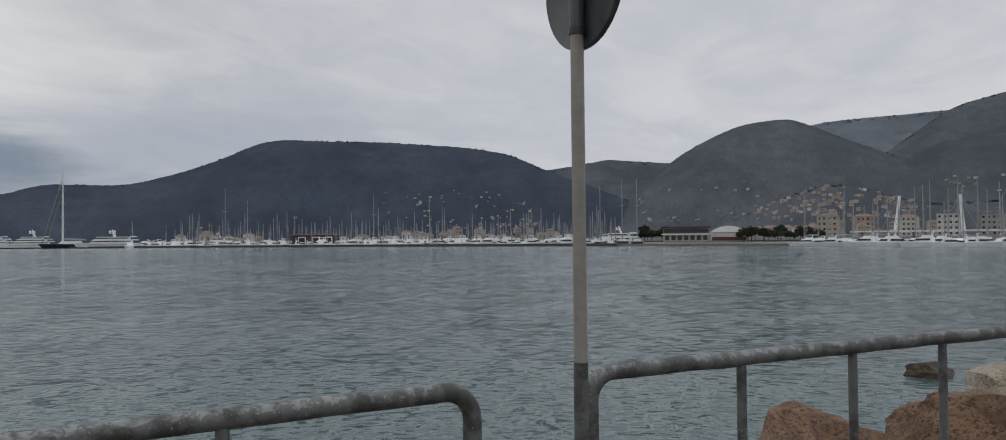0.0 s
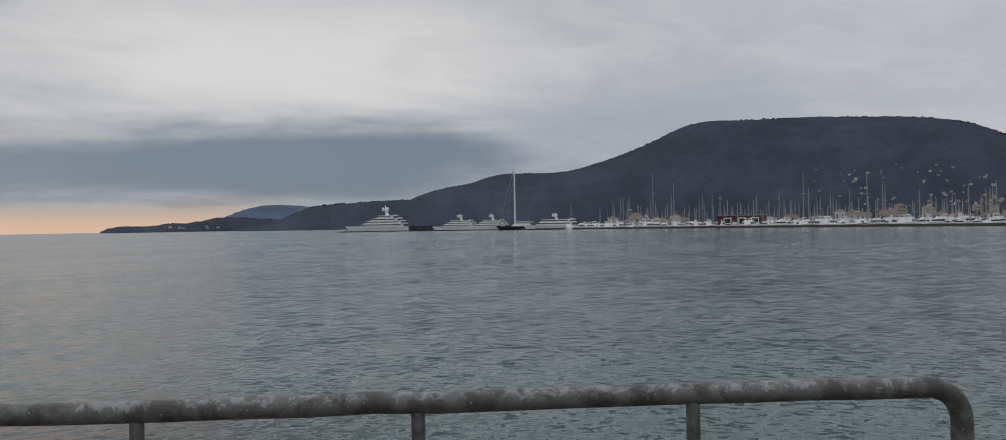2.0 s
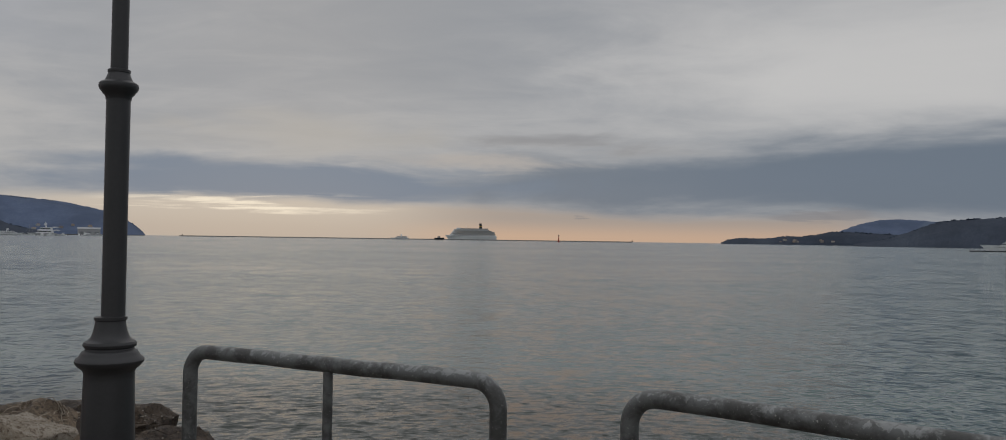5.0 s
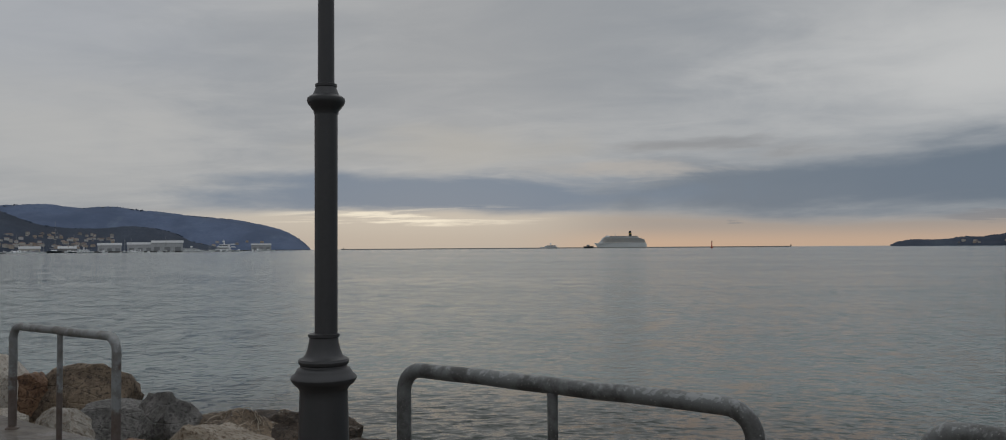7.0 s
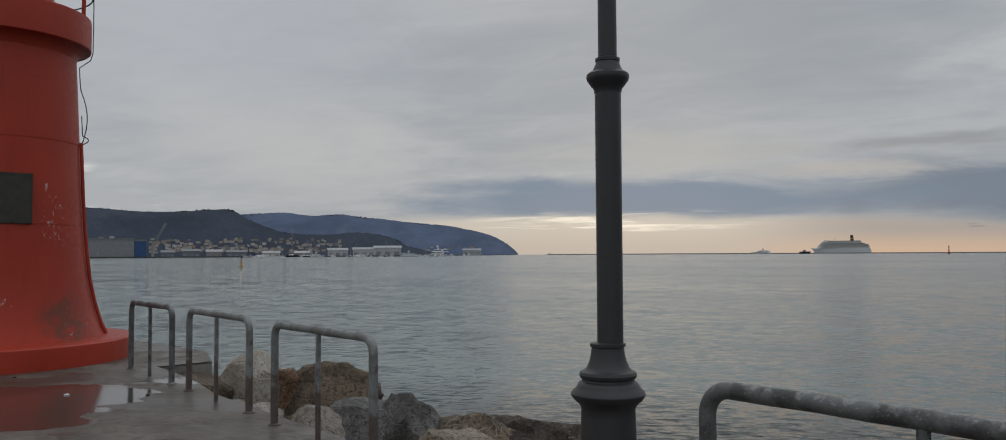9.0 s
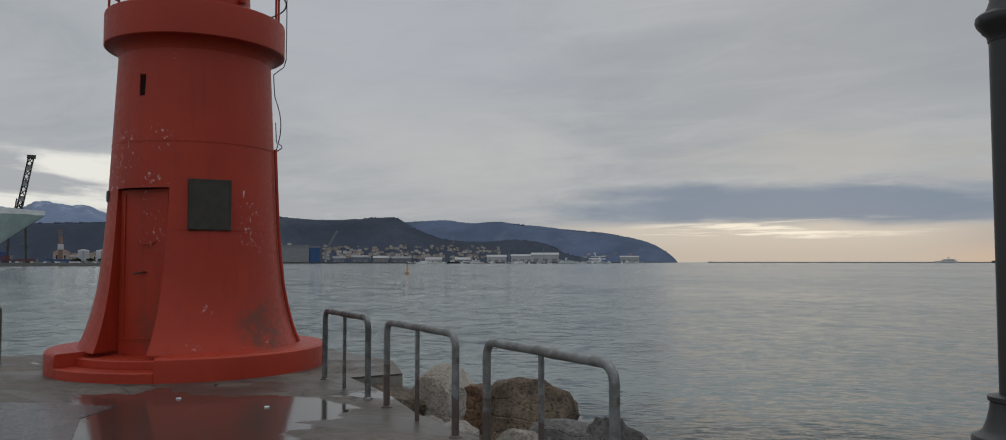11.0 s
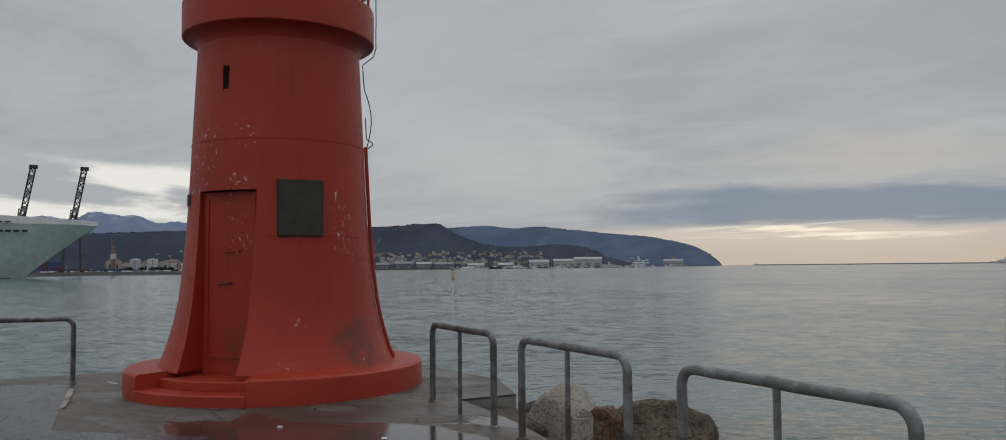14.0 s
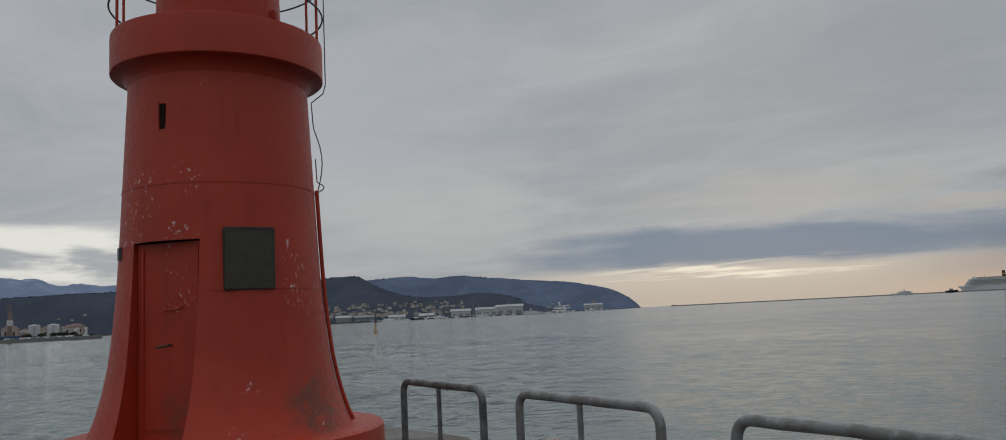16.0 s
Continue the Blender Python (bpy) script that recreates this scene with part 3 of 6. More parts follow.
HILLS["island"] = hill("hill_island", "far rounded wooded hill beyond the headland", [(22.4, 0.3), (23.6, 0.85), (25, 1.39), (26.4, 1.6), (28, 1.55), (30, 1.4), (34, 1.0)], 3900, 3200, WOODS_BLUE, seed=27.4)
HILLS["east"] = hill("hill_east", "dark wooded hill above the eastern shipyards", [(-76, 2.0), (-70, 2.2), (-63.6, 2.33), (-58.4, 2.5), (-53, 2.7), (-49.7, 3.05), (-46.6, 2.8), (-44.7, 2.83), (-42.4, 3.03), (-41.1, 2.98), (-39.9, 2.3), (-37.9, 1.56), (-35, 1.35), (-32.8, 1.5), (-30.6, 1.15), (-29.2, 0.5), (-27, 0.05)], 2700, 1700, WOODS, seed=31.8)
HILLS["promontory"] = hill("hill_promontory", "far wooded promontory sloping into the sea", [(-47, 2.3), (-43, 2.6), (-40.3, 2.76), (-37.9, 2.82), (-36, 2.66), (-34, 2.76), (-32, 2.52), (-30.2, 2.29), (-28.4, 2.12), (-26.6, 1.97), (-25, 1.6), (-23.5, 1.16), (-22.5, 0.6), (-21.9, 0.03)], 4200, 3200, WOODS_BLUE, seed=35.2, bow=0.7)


# ---- pier railings ----
def railing(name, a, b, posts, mat, label, height=1.035, r=0.041, thin=0.026):
    """A bent tube with two legs, and thinner posts welded under it; posts: fractions along the run."""
    a, b = Vector((*a, 0)), Vector((*b, 0))
    d = (b - a).normalized()
    length = (b - a).length
    ob = thing(name, Matrix.Translation(a), label, "railing", "pier railings")
    top, bend = height - r, 0.13
    pts = [Vector((0, 0, -0.02)), Vector((0, 0, 0.4)), Vector((0, 0, top - bend))]
    for i in range(1, 8):
        w = math.pi / 2 * i / 8
        pts.append(d * (bend * (1 - math.cos(w))) + Vector((0, 0, top - bend + bend * math.sin(w))))
    n = max(4, int(length / 0.25))
    rng = random.Random(name + str(a.x))
    for i in range(n + 1):
        q = d * (bend + (length - 2 * bend) * i / n) + Vector((0, 0, top))
        if 0 < i < n:
            q.z += rng.uniform(-0.004, 0.004)
        pts.append(q)
    for i in range(1, 9):
        w = math.pi / 2 * (1 - i / 8)
        pts.append(d * (length - bend * (1 - math.cos(w))) + Vector((0, 0, top - bend + bend * math.sin(w))))
    pts += [d * length + Vector((0, 0, 0.4)), d * length + Vector((0, 0, -0.02))]
    part("handrail", tube(bmesh.new(), pts, r, 16), mat, ob, smooth=60)
    for f in posts:
        p = d * (length * f)
        bm = tube(bmesh.new(), [p + Vector((0, 0, z)) for z in (-0.02, 0.3, 0.6, top - r * 0.4)], thin, 12)
        part("post", bm, mat, ob, smooth=60)
    for p in (Vector(), d * length):
        bm = bmesh.new()
        lathe(bm, [(0.062, 0.0), (0.060, 0.010), (0.040, 0.022)], 16, p.x, p.y)
        part("weld_collar", bm, mat, ob, smooth=40)
    return ob


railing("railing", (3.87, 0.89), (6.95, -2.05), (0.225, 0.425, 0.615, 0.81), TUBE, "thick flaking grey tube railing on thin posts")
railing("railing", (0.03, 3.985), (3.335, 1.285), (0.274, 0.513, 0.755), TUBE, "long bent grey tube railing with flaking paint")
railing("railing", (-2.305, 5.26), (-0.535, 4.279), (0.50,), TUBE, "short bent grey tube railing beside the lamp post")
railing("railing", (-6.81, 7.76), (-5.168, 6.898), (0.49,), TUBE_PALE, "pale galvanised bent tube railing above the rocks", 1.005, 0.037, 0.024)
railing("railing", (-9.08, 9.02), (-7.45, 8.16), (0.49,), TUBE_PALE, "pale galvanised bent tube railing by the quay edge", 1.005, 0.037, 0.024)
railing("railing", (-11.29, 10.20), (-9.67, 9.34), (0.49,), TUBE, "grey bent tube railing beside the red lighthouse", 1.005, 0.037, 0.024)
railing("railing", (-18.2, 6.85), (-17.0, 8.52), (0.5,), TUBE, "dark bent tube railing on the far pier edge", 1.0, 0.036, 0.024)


# ---- lamp post ----
lamp = thing("lamp_post", Matrix.Translation((-2.81, 5.38, 0)), "dark painted cast-iron lamp post with moulded collars", "lamp post")
foot = part("base", lathe(bmesh.new(), [(0.19, 0.0), (0.19, 0.04), (0.158, 0.06), (0.150, 0.40), (0.140, 0.80), (0.139, 0.842), (0.143, 0.850)], 16), IRON, lamp, smooth=30)
collar = part("lower_collar", lathe(bmesh.new(), [(0.140, 0.845), (0.148, 0.862), (0.172, 0.882), (0.188, 0.902), (0.191, 0.916), (0.184, 0.930), (0.168, 0.942), (0.160, 0.957), (0.150, 0.972), (0.136, 0.980), (0.134, 0.990), (0.144, 0.998), (0.148, 1.013), (0.142, 1.027), (0.122, 1.036), (0.108, 1.050), (0.095, 1.085), (0.087, 1.120), (0.083, 1.150), (0.091, 1.155), (0.092, 1.171), (0.068, 1.177)], 40), IRON, lamp, smooth=35)
for o in (foot, collar):
    o.location.x -= 0.014
part("shaft", lathe(bmesh.new(), [(0.067, 1.17), (0.067, 1.8), (0.068, 2.475)], 24), IRON, lamp, smooth=40)
part("upper_collar", lathe(bmesh.new(), [(0.071, 2.468), (0.074, 2.488), (0.088, 2.503), (0.094, 2.513), (0.106, 2.528), (0.112, 2.546), (0.109, 2.562), (0.096, 2.573), (0.080, 2.580), (0.071, 2.598), (0.060, 2.628), (0.064, 2.632), (0.064, 2.646), (0.050, 2.651)], 40), IRON, lamp, smooth=35)
part("upper_shaft", lathe(bmesh.new(), [(0.049, 2.64), (0.047, 3.6), (0.043, 4.6), (0.026, 4.66)], 24), IRON, lamp, smooth=40)


# ---- sign pole ----
sign = thing("sign_pole", Matrix.Translation((3.53, 0.85, 0)), "weathered grey-beige pole carrying a round traffic sign, seen from its back", "traffic sign")
part("pole", tube(bmesh.new(), [(0, 0, z) for z in (1.08, 1.4, 2.0, 2.56)], 0.030, 16), POLE, sign, smooth=60)
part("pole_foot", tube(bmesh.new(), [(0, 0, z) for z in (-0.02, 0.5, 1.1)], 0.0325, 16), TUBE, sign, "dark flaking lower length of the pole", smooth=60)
part("sleeve", tube(bmesh.new(), [(0, 0, z) for z in (2.555, 2.9, 3.25)], 0.034, 16), SIGN_BACK, sign, smooth=60)
part("clamp", tube(bmesh.new(), [(0, 0, z) for z in (2.535, 2.565)], 0.038, 16), IRON, sign, smooth=60)
disc = part("sign_disc", lathe(bmesh.new(), [(0.285, -0.004), (0.298, -0.014), (0.302, -0.010), (0.302, 0.010), (0.296, 0.012), (0.285, 0.002), (0.0005, 0.002)], 56), SIGN_BACK, sign, "dull grey back of a round sign", smooth=40)
disc.matrix_local = Matrix.Translation((0.026, -0.025, 2.775)) @ Matrix.Rotation(radians(-133.5), 4, "Z") @ Matrix.Rotation(radians(-90), 4, "X")

# ---- lighthouse ----
LH = Vector((-14.288, 10.186, 0))
BODY = [(1.66, 0.33), (1.56, 0.55), (1.46, 0.90), (1.39, 1.25), (1.345, 1.62), (1.31, 2.0), (1.285, 2.34), (1.263, 2.75)]
BODY_UP = [(1.263, 2.75), (1.247, 3.1), (1.228, 3.50), (1.197, 4.2), (1.16, 4.97)]
DOOR_AZ, DOOR_HALF, DOOR_IN = radians(-73.0), 0.46, 1.10


def body_radius(z):
    for (r0, z0), (r1, z1) in zip(BODY + BODY_UP[1:], (BODY + BODY_UP[1:])[1:]):
        if z0 <= z <= z1:
            return r0 + (r1 - r0) * (z - z0) / (z1 - z0)
    return BODY_UP[-1][0]


def lighthouse():
    ob = thing("lighthouse", Matrix.Translation(LH), "small flared red harbour lighthouse with chipped paint and a gallery", "lighthouse")
    # plinth
    def sector(a0, a1, prof, seg):
        """A closed wedge-shaped ring of a profile between two angles."""
        b = bmesh.new()
        rows = [[b.verts.new((r * math.cos(a), r * math.sin(a), z)) for r, z in prof] for a in (a0 + (a1 - a0) * k / seg for k in range(seg + 1))]
        m = len(prof)
        for p, q in zip(rows, rows[1:]):
            for k in range(m):
                b.faces.new((p[k], q[k], q[(k + 1) % m], p[(k + 1) % m]))
        b.faces.new(rows[0][::-1])
        b.faces.new(rows[-1])
        bmesh.ops.recalc_face_normals(b, faces=b.faces[:])
        return b

    n0, n1 = radians(-49), radians(-97)
    bm = sector(n0, n1 + 2 * math.pi, [(1.0, -0.01), (2.09, -0.01), (2.09, 0.24), (2.083, 0.31), (2.05, 0.338), (1.6, 0.352), (1.0, 0.352)], 68)
    part("plinth", bm, RED, ob, "red painted round plinth with wet scuffed rim", smooth=35)
    # two low steps in front of the door
    bm = sector(n1 + 0.002, n0 - 0.002, [(1.0, -0.01), (2.10, -0.01), (2.10, 0.13), (2.08, 0.145), (1.0, 0.15)], 12)
    part("step", bm, RED, ob, smooth=35)
    bm = sector(n1 + 0.002, n0 - 0.002, [(1.0, 0.15), (1.78, 0.15), (1.78, 0.255), (1.765, 0.27), (1.0, 0.275)], 12)
    part("step", bm, RED, ob, smooth=35)
    # lower wall, open at the door
    bm = bmesh.new()
    seg, rows = 72, []
    zs = [0.33 + (2.75 - 0.33) * i / 16 for i in range(17)]
    for z in zs:
        r = body_radius(z)
        half = math.asin(DOOR_HALF / r)
        rows.append([bm.verts.new((r * math.cos(a), r * math.sin(a), z)) for a in (DOOR_AZ + half + (2 * math.pi - 2 * half) * k / seg for k in range(seg + 1))])
    for a, b in zip(rows, rows[1:]):
        for k in range(seg):
            bm.faces.new((a[k], a[k + 1], b[k + 1], b[k]))
    ux, uy = Vector((math.cos(DOOR_AZ), math.sin(DOOR_AZ), 0)), Vector((-math.sin(DOOR_AZ), math.cos(DOOR_AZ), 0))
    for k, side in ((0, 1), (seg, -1)):
        inner = [bm.verts.new(ux * DOOR_IN + uy * (DOOR_HALF * side) + Vector((0, 0, z))) for z in zs]
        for i in range(len(zs) - 1):
            q = (rows[i][k], rows[i + 1][k], inner[i + 1], inner[i])
            bm.faces.new(q if side > 0 else q[::-1])
    # lintel soffit
    arc = [bm.verts.new((1.263 * math.cos(a), 1.263 * math.sin(a), 2.75)) for a in (DOOR_AZ + math.asin(DOOR_HALF / 1.263) * (2 * k / 10 - 1) for k in range(11))]
    back = [bm.verts.new(ux * DOOR_IN + uy * (DOOR_HALF * s) + Vector((0, 0, 2.75))) for s in (1, -1)]
    bm.faces.new(arc + back)
    bmesh.ops.recalc_face_normals(bm, faces=bm.faces[:])
    part("lower_wall", bm, RED, ob, "flared red wall with chipped paint", smooth=35)
    bm = lathe(bmesh.new(), BODY_UP, 72)
    part("upper_wall", bm, RED, ob, smooth=35)
    for z, w in ((2.13, 0.012), (3.455, 0.014)):
        r = body_radius(z)
        if z < 2.8:
            part("seam_band", sector(n0 + 0.02, n1 + 2 * math.pi - 0.02, [(r - 0.02, z - w), (r + 0.004, z - w * 0.7), (r + 0.004, z + w * 0.7), (r - 0.02, z + w)], 66), RED, ob, smooth=50)
        else:
            part("seam_band", lathe(bmesh.new(), [(r - 0.02, z - w), (r + 0.006, z - w * 0.7), (r + 0.006, z + w * 0.7), (r - 0.02, z + w)], 72), RED, ob, smooth=50)
    # door and its frame
    door = part("door", box(bmesh.new(), DOOR_IN - 0.05, DOOR_IN + 0.012, -0.455, 0.455, 0.27, 2.74, 0.006), RED, ob, "red steel door in a deep niche")
    door.matrix_local = Matrix.Rotation(DOOR_AZ, 4, "Z")
    bm = bmesh.new()
    for x in (-0.40, 0.36):
        box(bm, DOOR_IN + 0.012, DOOR_IN + 0.03, x, x + 0.045, 0.52, 2.66, 0.004)
    box(bm, DOOR_IN + 0.012, DOOR_IN + 0.03, -0.40, 0.405, 0.49, 0.535, 0.004)
    part("door_frame", bm, RED, door)
    bm = tube(bmesh.new(), [(DOOR_IN + 0.01, 0.02, 1.50), (DOOR_IN + 0.07, 0.02, 1.50), (DOOR_IN + 0.085, 0.0, 1.495), (DOOR_IN + 0.085, -0.13, 1.48), (DOOR_IN + 0.075, -0.15, 1.47)], 0.013, 8)
    part("handle", bm, BRONZE, door, "dark lever handle", smooth=60)
    bm = tube(bmesh.new(), [(DOOR_IN + 0.01, 0.17, 1.96), (DOOR_IN + 0.05, 0.16, 1.93), (DOOR_IN + 0.055, 0.05, 1.915), (DOOR_IN + 0.05, -0.06, 1.93), (DOOR_IN + 0.01, -0.07, 1.96)], 0.011, 8)
    part("pull_bar", bm, RED, door, smooth=60)
    # plaque
    a = radians(-26)
    bm = box(bmesh.new(), 1.20, 1.325, -0.305, 0.305, 2.12, 2.88, 0.008)
    pl = part("plaque", bm, BRONZE, ob, "dark bronze square plaque")
    pl.matrix_local = Matrix.Rotation(a, 4, "Z")
    bm = bmesh.new()
    for s in (-1, 1):
        box(bm, 1.325, 1.332, s * 0.29 - 0.012, s * 0.29 + 0.012, 2.15, 2.85)
    for z in (2.134, 2.85):
        box(bm, 1.325, 1.3315, -0.298, 0.298, z, z + 0.016)
    part("plaque_rim", bm, BRONZE, pl)
    # slit window: a solid block, the recess's shade painted as its colour
    bm = bmesh.new()
    box(bm, 1.12, 1.2, -0.050, 0.036, 4.135, 4.46, 0.003)
    sl = part("slit_window", bm, SLIT_SHADE, ob, "dark narrow slit window")
    sl.matrix_local = Matrix.Rotation(radians(-74.4), 4, "Z")
    bm = box(bmesh.new(), 1.17, 1.207, -0.064, -0.052, 4.115, 4.48, 0.002)
    part("window_jamb", bm, RED, sl)
    # gallery
    part("gallery", lathe(bmesh.new(), [(1.13, 4.84), (1.168, 4.86), (1.182, 4.91), (1.21, 4.96), (1.255, 5.00), (1.31, 5.022), (1.372, 5.03), (1.385, 5.042), (1.387, 5.50), (1.38, 5.545), (1.35, 5.56), (0.9, 5.57)], 80), RED, ob, "overhanging red gallery drum", smooth=35)
    # lantern room drum, continuing upwards
    part("lantern_drum", lathe(bmesh.new(), [(0.83, 5.55), (0.81, 6.3), (0.80, 7.5), (0.86, 7.56), (0.86, 7.66), (0.5, 7.95), (0.1, 8.1)], 64), RED, ob, smooth=35)
    # gallery railing
    for k in range(8):
        a = radians(-36 + 45 * k + 20)
        x, y = 1.36 * math.cos(a), 1.36 * math.sin(a)
        part("gallery_post", tube(bmesh.new(), [(x, y, 5.40), (x, y, 5.9), (x, y, 6.55)], 0.019, 8), RED, ob, smooth=60)
    for z in (5.98, 6.52):
        bm = bmesh.new()
        pts = [(1.40 * math.cos(2 * math.pi * k / 64), 1.40 * math.sin(2 * math.pi * k / 64), z) for k in range(65)]
        part("gallery_hoop", tube(bm, pts, 0.013, 8, caps=False), IRON, ob, "dark thin railing hoop", smooth=60)
    # small lamps and boxes on the drum
    for a, z in ((-36, 6.02), (-100, 6.10), (15, 5.80)):
        bm = box(bmesh.new(), 0.80, 0.90, -0.055, 0.055, z, z + 0.13, 0.012)
        o = part("drum_bracket", bm, RED, ob)
        o.matrix_local = Matrix.Rotation(radians(a), 4, "Z")
    # conduit and loose wires down the seaward side
    a = radians(42)
    pts = []
    for i in range(22):
        z = 0.36 + (3.5 - 0.36) * i / 21
        r = body_radius(z) + 0.035
        pts.append((r * math.cos(a), r * math.sin(a), z))
    part("conduit", tube(bmesh.new(), pts, 0.028, 8), RED, ob, "red painted cable conduit", smooth=60)
    rng = random.Random(4)
    for j, (da, top) in enumerate(((0.0, 6.4), (1.2, 3.95))):
        pts = []
        for i in range(24):
            f = i / 23
            z = 3.48 + (top - 3.48) * f
            r = body_radius(min(z, 4.97)) + 0.05 + (0.09 * max(0, math.sin(math.pi * min(1, f * 3.2))) if f < 0.32 else 0)
            if z > 4.75:
                r = max(r, 1.42 * min(1, 0.86 + (z - 4.75) * 0.9))
            b = a + radians(da * 2) + rng.uniform(-0.012, 0.012)
            pts.append((r * math.cos(b), r * math.sin(b), z))
        part("wire", tube(bmesh.new(), pts, 0.008, 6), BLACK, ob, "loose black wire", smooth=60)
    bm = box(bmesh.new(), 1.235, 1.30, -0.055, 0.055, 2.57, 2.74, 0.01)
    o = part("junction_box", bm, SIGN_BACK, ob, "small blue-grey junction box")
    o.matrix_local = Matrix.Rotation(radians(-112), 4, "Z")
    return ob


lighthouse()

# ---- rocks along the quay ----
def rock(pos, size, mat, label, seed, name="boulder", turn=0.0, cuts=13, rough=0.16, big=True):
    """An angular boulder: a ball cut by random planes, then roughened."""
    rng = random.Random(seed)
    bm = bmesh.new()
    bmesh.ops.create_icosphere(bm, subdivisions=4 if big else 3, radius=1.0)
    planes = []
    for _ in range(cuts):
        v = Vector((rng.gauss(0, 1), rng.gauss(0, 1), rng.gauss(0, 0.8))).normalized()
        planes.append((v, rng.uniform(0.55, 0.82)))
    off = Vector((seed * 3.1, seed * 1.7, 0))
    for v in bm.verts:
        p = v.co.copy()
        for nrm, d in planes:
            k = p.dot(nrm) - d
            if k > 0:
                p -= nrm * k * 0.98
        p *= 1 + rough * 0.6 * noise.noise(p * 1.7 + off) + rough * 0.55 * noise.noise(p * 4.5 + off) + rough * 0.55 * (0.5 - abs(noise.noise(p * 2.9 + off))) + rough * 0.3 * (0.4 - abs(noise.noise(p * 9 + off)))
        v.co = Vector((p.x * size[0], p.y * size[1], p.z * size[2])) * 0.5 * 1.38
    ob = part(name, bm, mat, smooth=20)
    ob.matrix_world = pose(*pos, 0, 0, turn)
    return tagged(ob, label, "rock", "rocks along the quay")


KEY_ROCKS = [
    ((-9.15, 11.92, -0.72), (1.6, 1.15, 1.05), ROCK_BROWN, "large rough brown boulder by the water", 27),
    ((-7.35, 9.15, -0.46), (0.72, 0.5, 0.52), ROCK_PALE, "pale cream angular rock at the quay edge", -20),
    ((-7.85, 11.0, -0.85), (1.5, 1.1, 0.75), ROCK_GREY, "flat grey slab of rock", 25),
    ((-7.1, 11.0, -0.78), (0.85, 0.9, 0.85), ROCK_GREY, "dark grey pointed rock", 60),
    ((-10.0, 11.42, -0.40), (0.85, 0.75, 0.85), ROCK_PALE, "pale weathered boulder beside the slab", 35),
    ((-9.62, 11.5, -0.44), (0.5, 0.45, 0.62), ROCK_RUST, "orange-tinted boulder beside the quay", 70),
    ((-10.2, 12.4, -0.9), (1.0, 0.9, 0.7), ROCK_BROWN, "brown rock wedged behind the boulder", 10),
    ((-6.05, 9.9, -0.95), (0.7, 0.6, 0.55), ROCK_RUST, "rust-stained rock at the quay edge", 5),
    ((-6.4, 11.2, -1.06), (1.45, 1.1, 0.8), ROCK_BROWN, "brown rock heap under tangled pale rope", 15),
    ((-5.55, 11.9, -1.05), (1.55, 1.2, 0.9), ROCK_DEBRIS, "dark pebbly conglomerate boulder", 40),
    ((10.5, -0.24, -1.12), (1.75, 1.4, 1.15), ROCK_RUST, "rust-brown boulder below the railing", 12),
    ((11.7, -2.32, -0.88), (1.75, 1.5, 1.2), ROCK_RUST, "large reddish boulder below the railing", 50),
    ((20.4, -2.95, -1.5), (0.9, 1.05, 0.5), ROCK_DEBRIS, "dark rock awash in the water", 80),
    ((15.6, -3.55, -1.14), (1.9, 1.2, 0.9), ROCK_BUFF, "pale flat boulder at the water's edge", 0),
    ((14.0, -3.7, -1.25), (1.1, 0.9, 0.8), ROCK_BROWN, "brown rock at the water's edge", 0),
    ((-5.75, 9.4, -0.68), (1.1, 0.9, 0.75), ROCK_BUFF, "pale brown boulder behind the lamp post", 30),
    ((-4.4, 9.6, -1.0), (1.7, 1.3, 0.8), ROCK_DEBRIS, "dark brown weedy rubble heap behind the lamp post", 10),
    ((-3.6, 9.3, -1.16), (1.2, 0.9, 0.7), ROCK_DEBRIS, "low brown rock at the waterline", 65),
    ((-6.6, 12.9, -1.25), (1.1, 0.9, 0.6), ROCK_BROWN, "wet brown rock at the waterline", 15),
    ((-10.8, 10.8, -0.42), (1.0, 0.85, 0.62), ROCK_BROWN, "flat brown slab of rock in the quay corner", 35),
]
for i, (p, sz, m, lab, turn) in enumerate(KEY_ROCKS):
    rock(p, sz, m, lab, 11 + i, turn=turn, rough=0.26 if "heap" in lab or "conglomerate" in lab else 0.06 if "slab" in lab else 0.16, cuts=8 if "slab" in lab else 13)

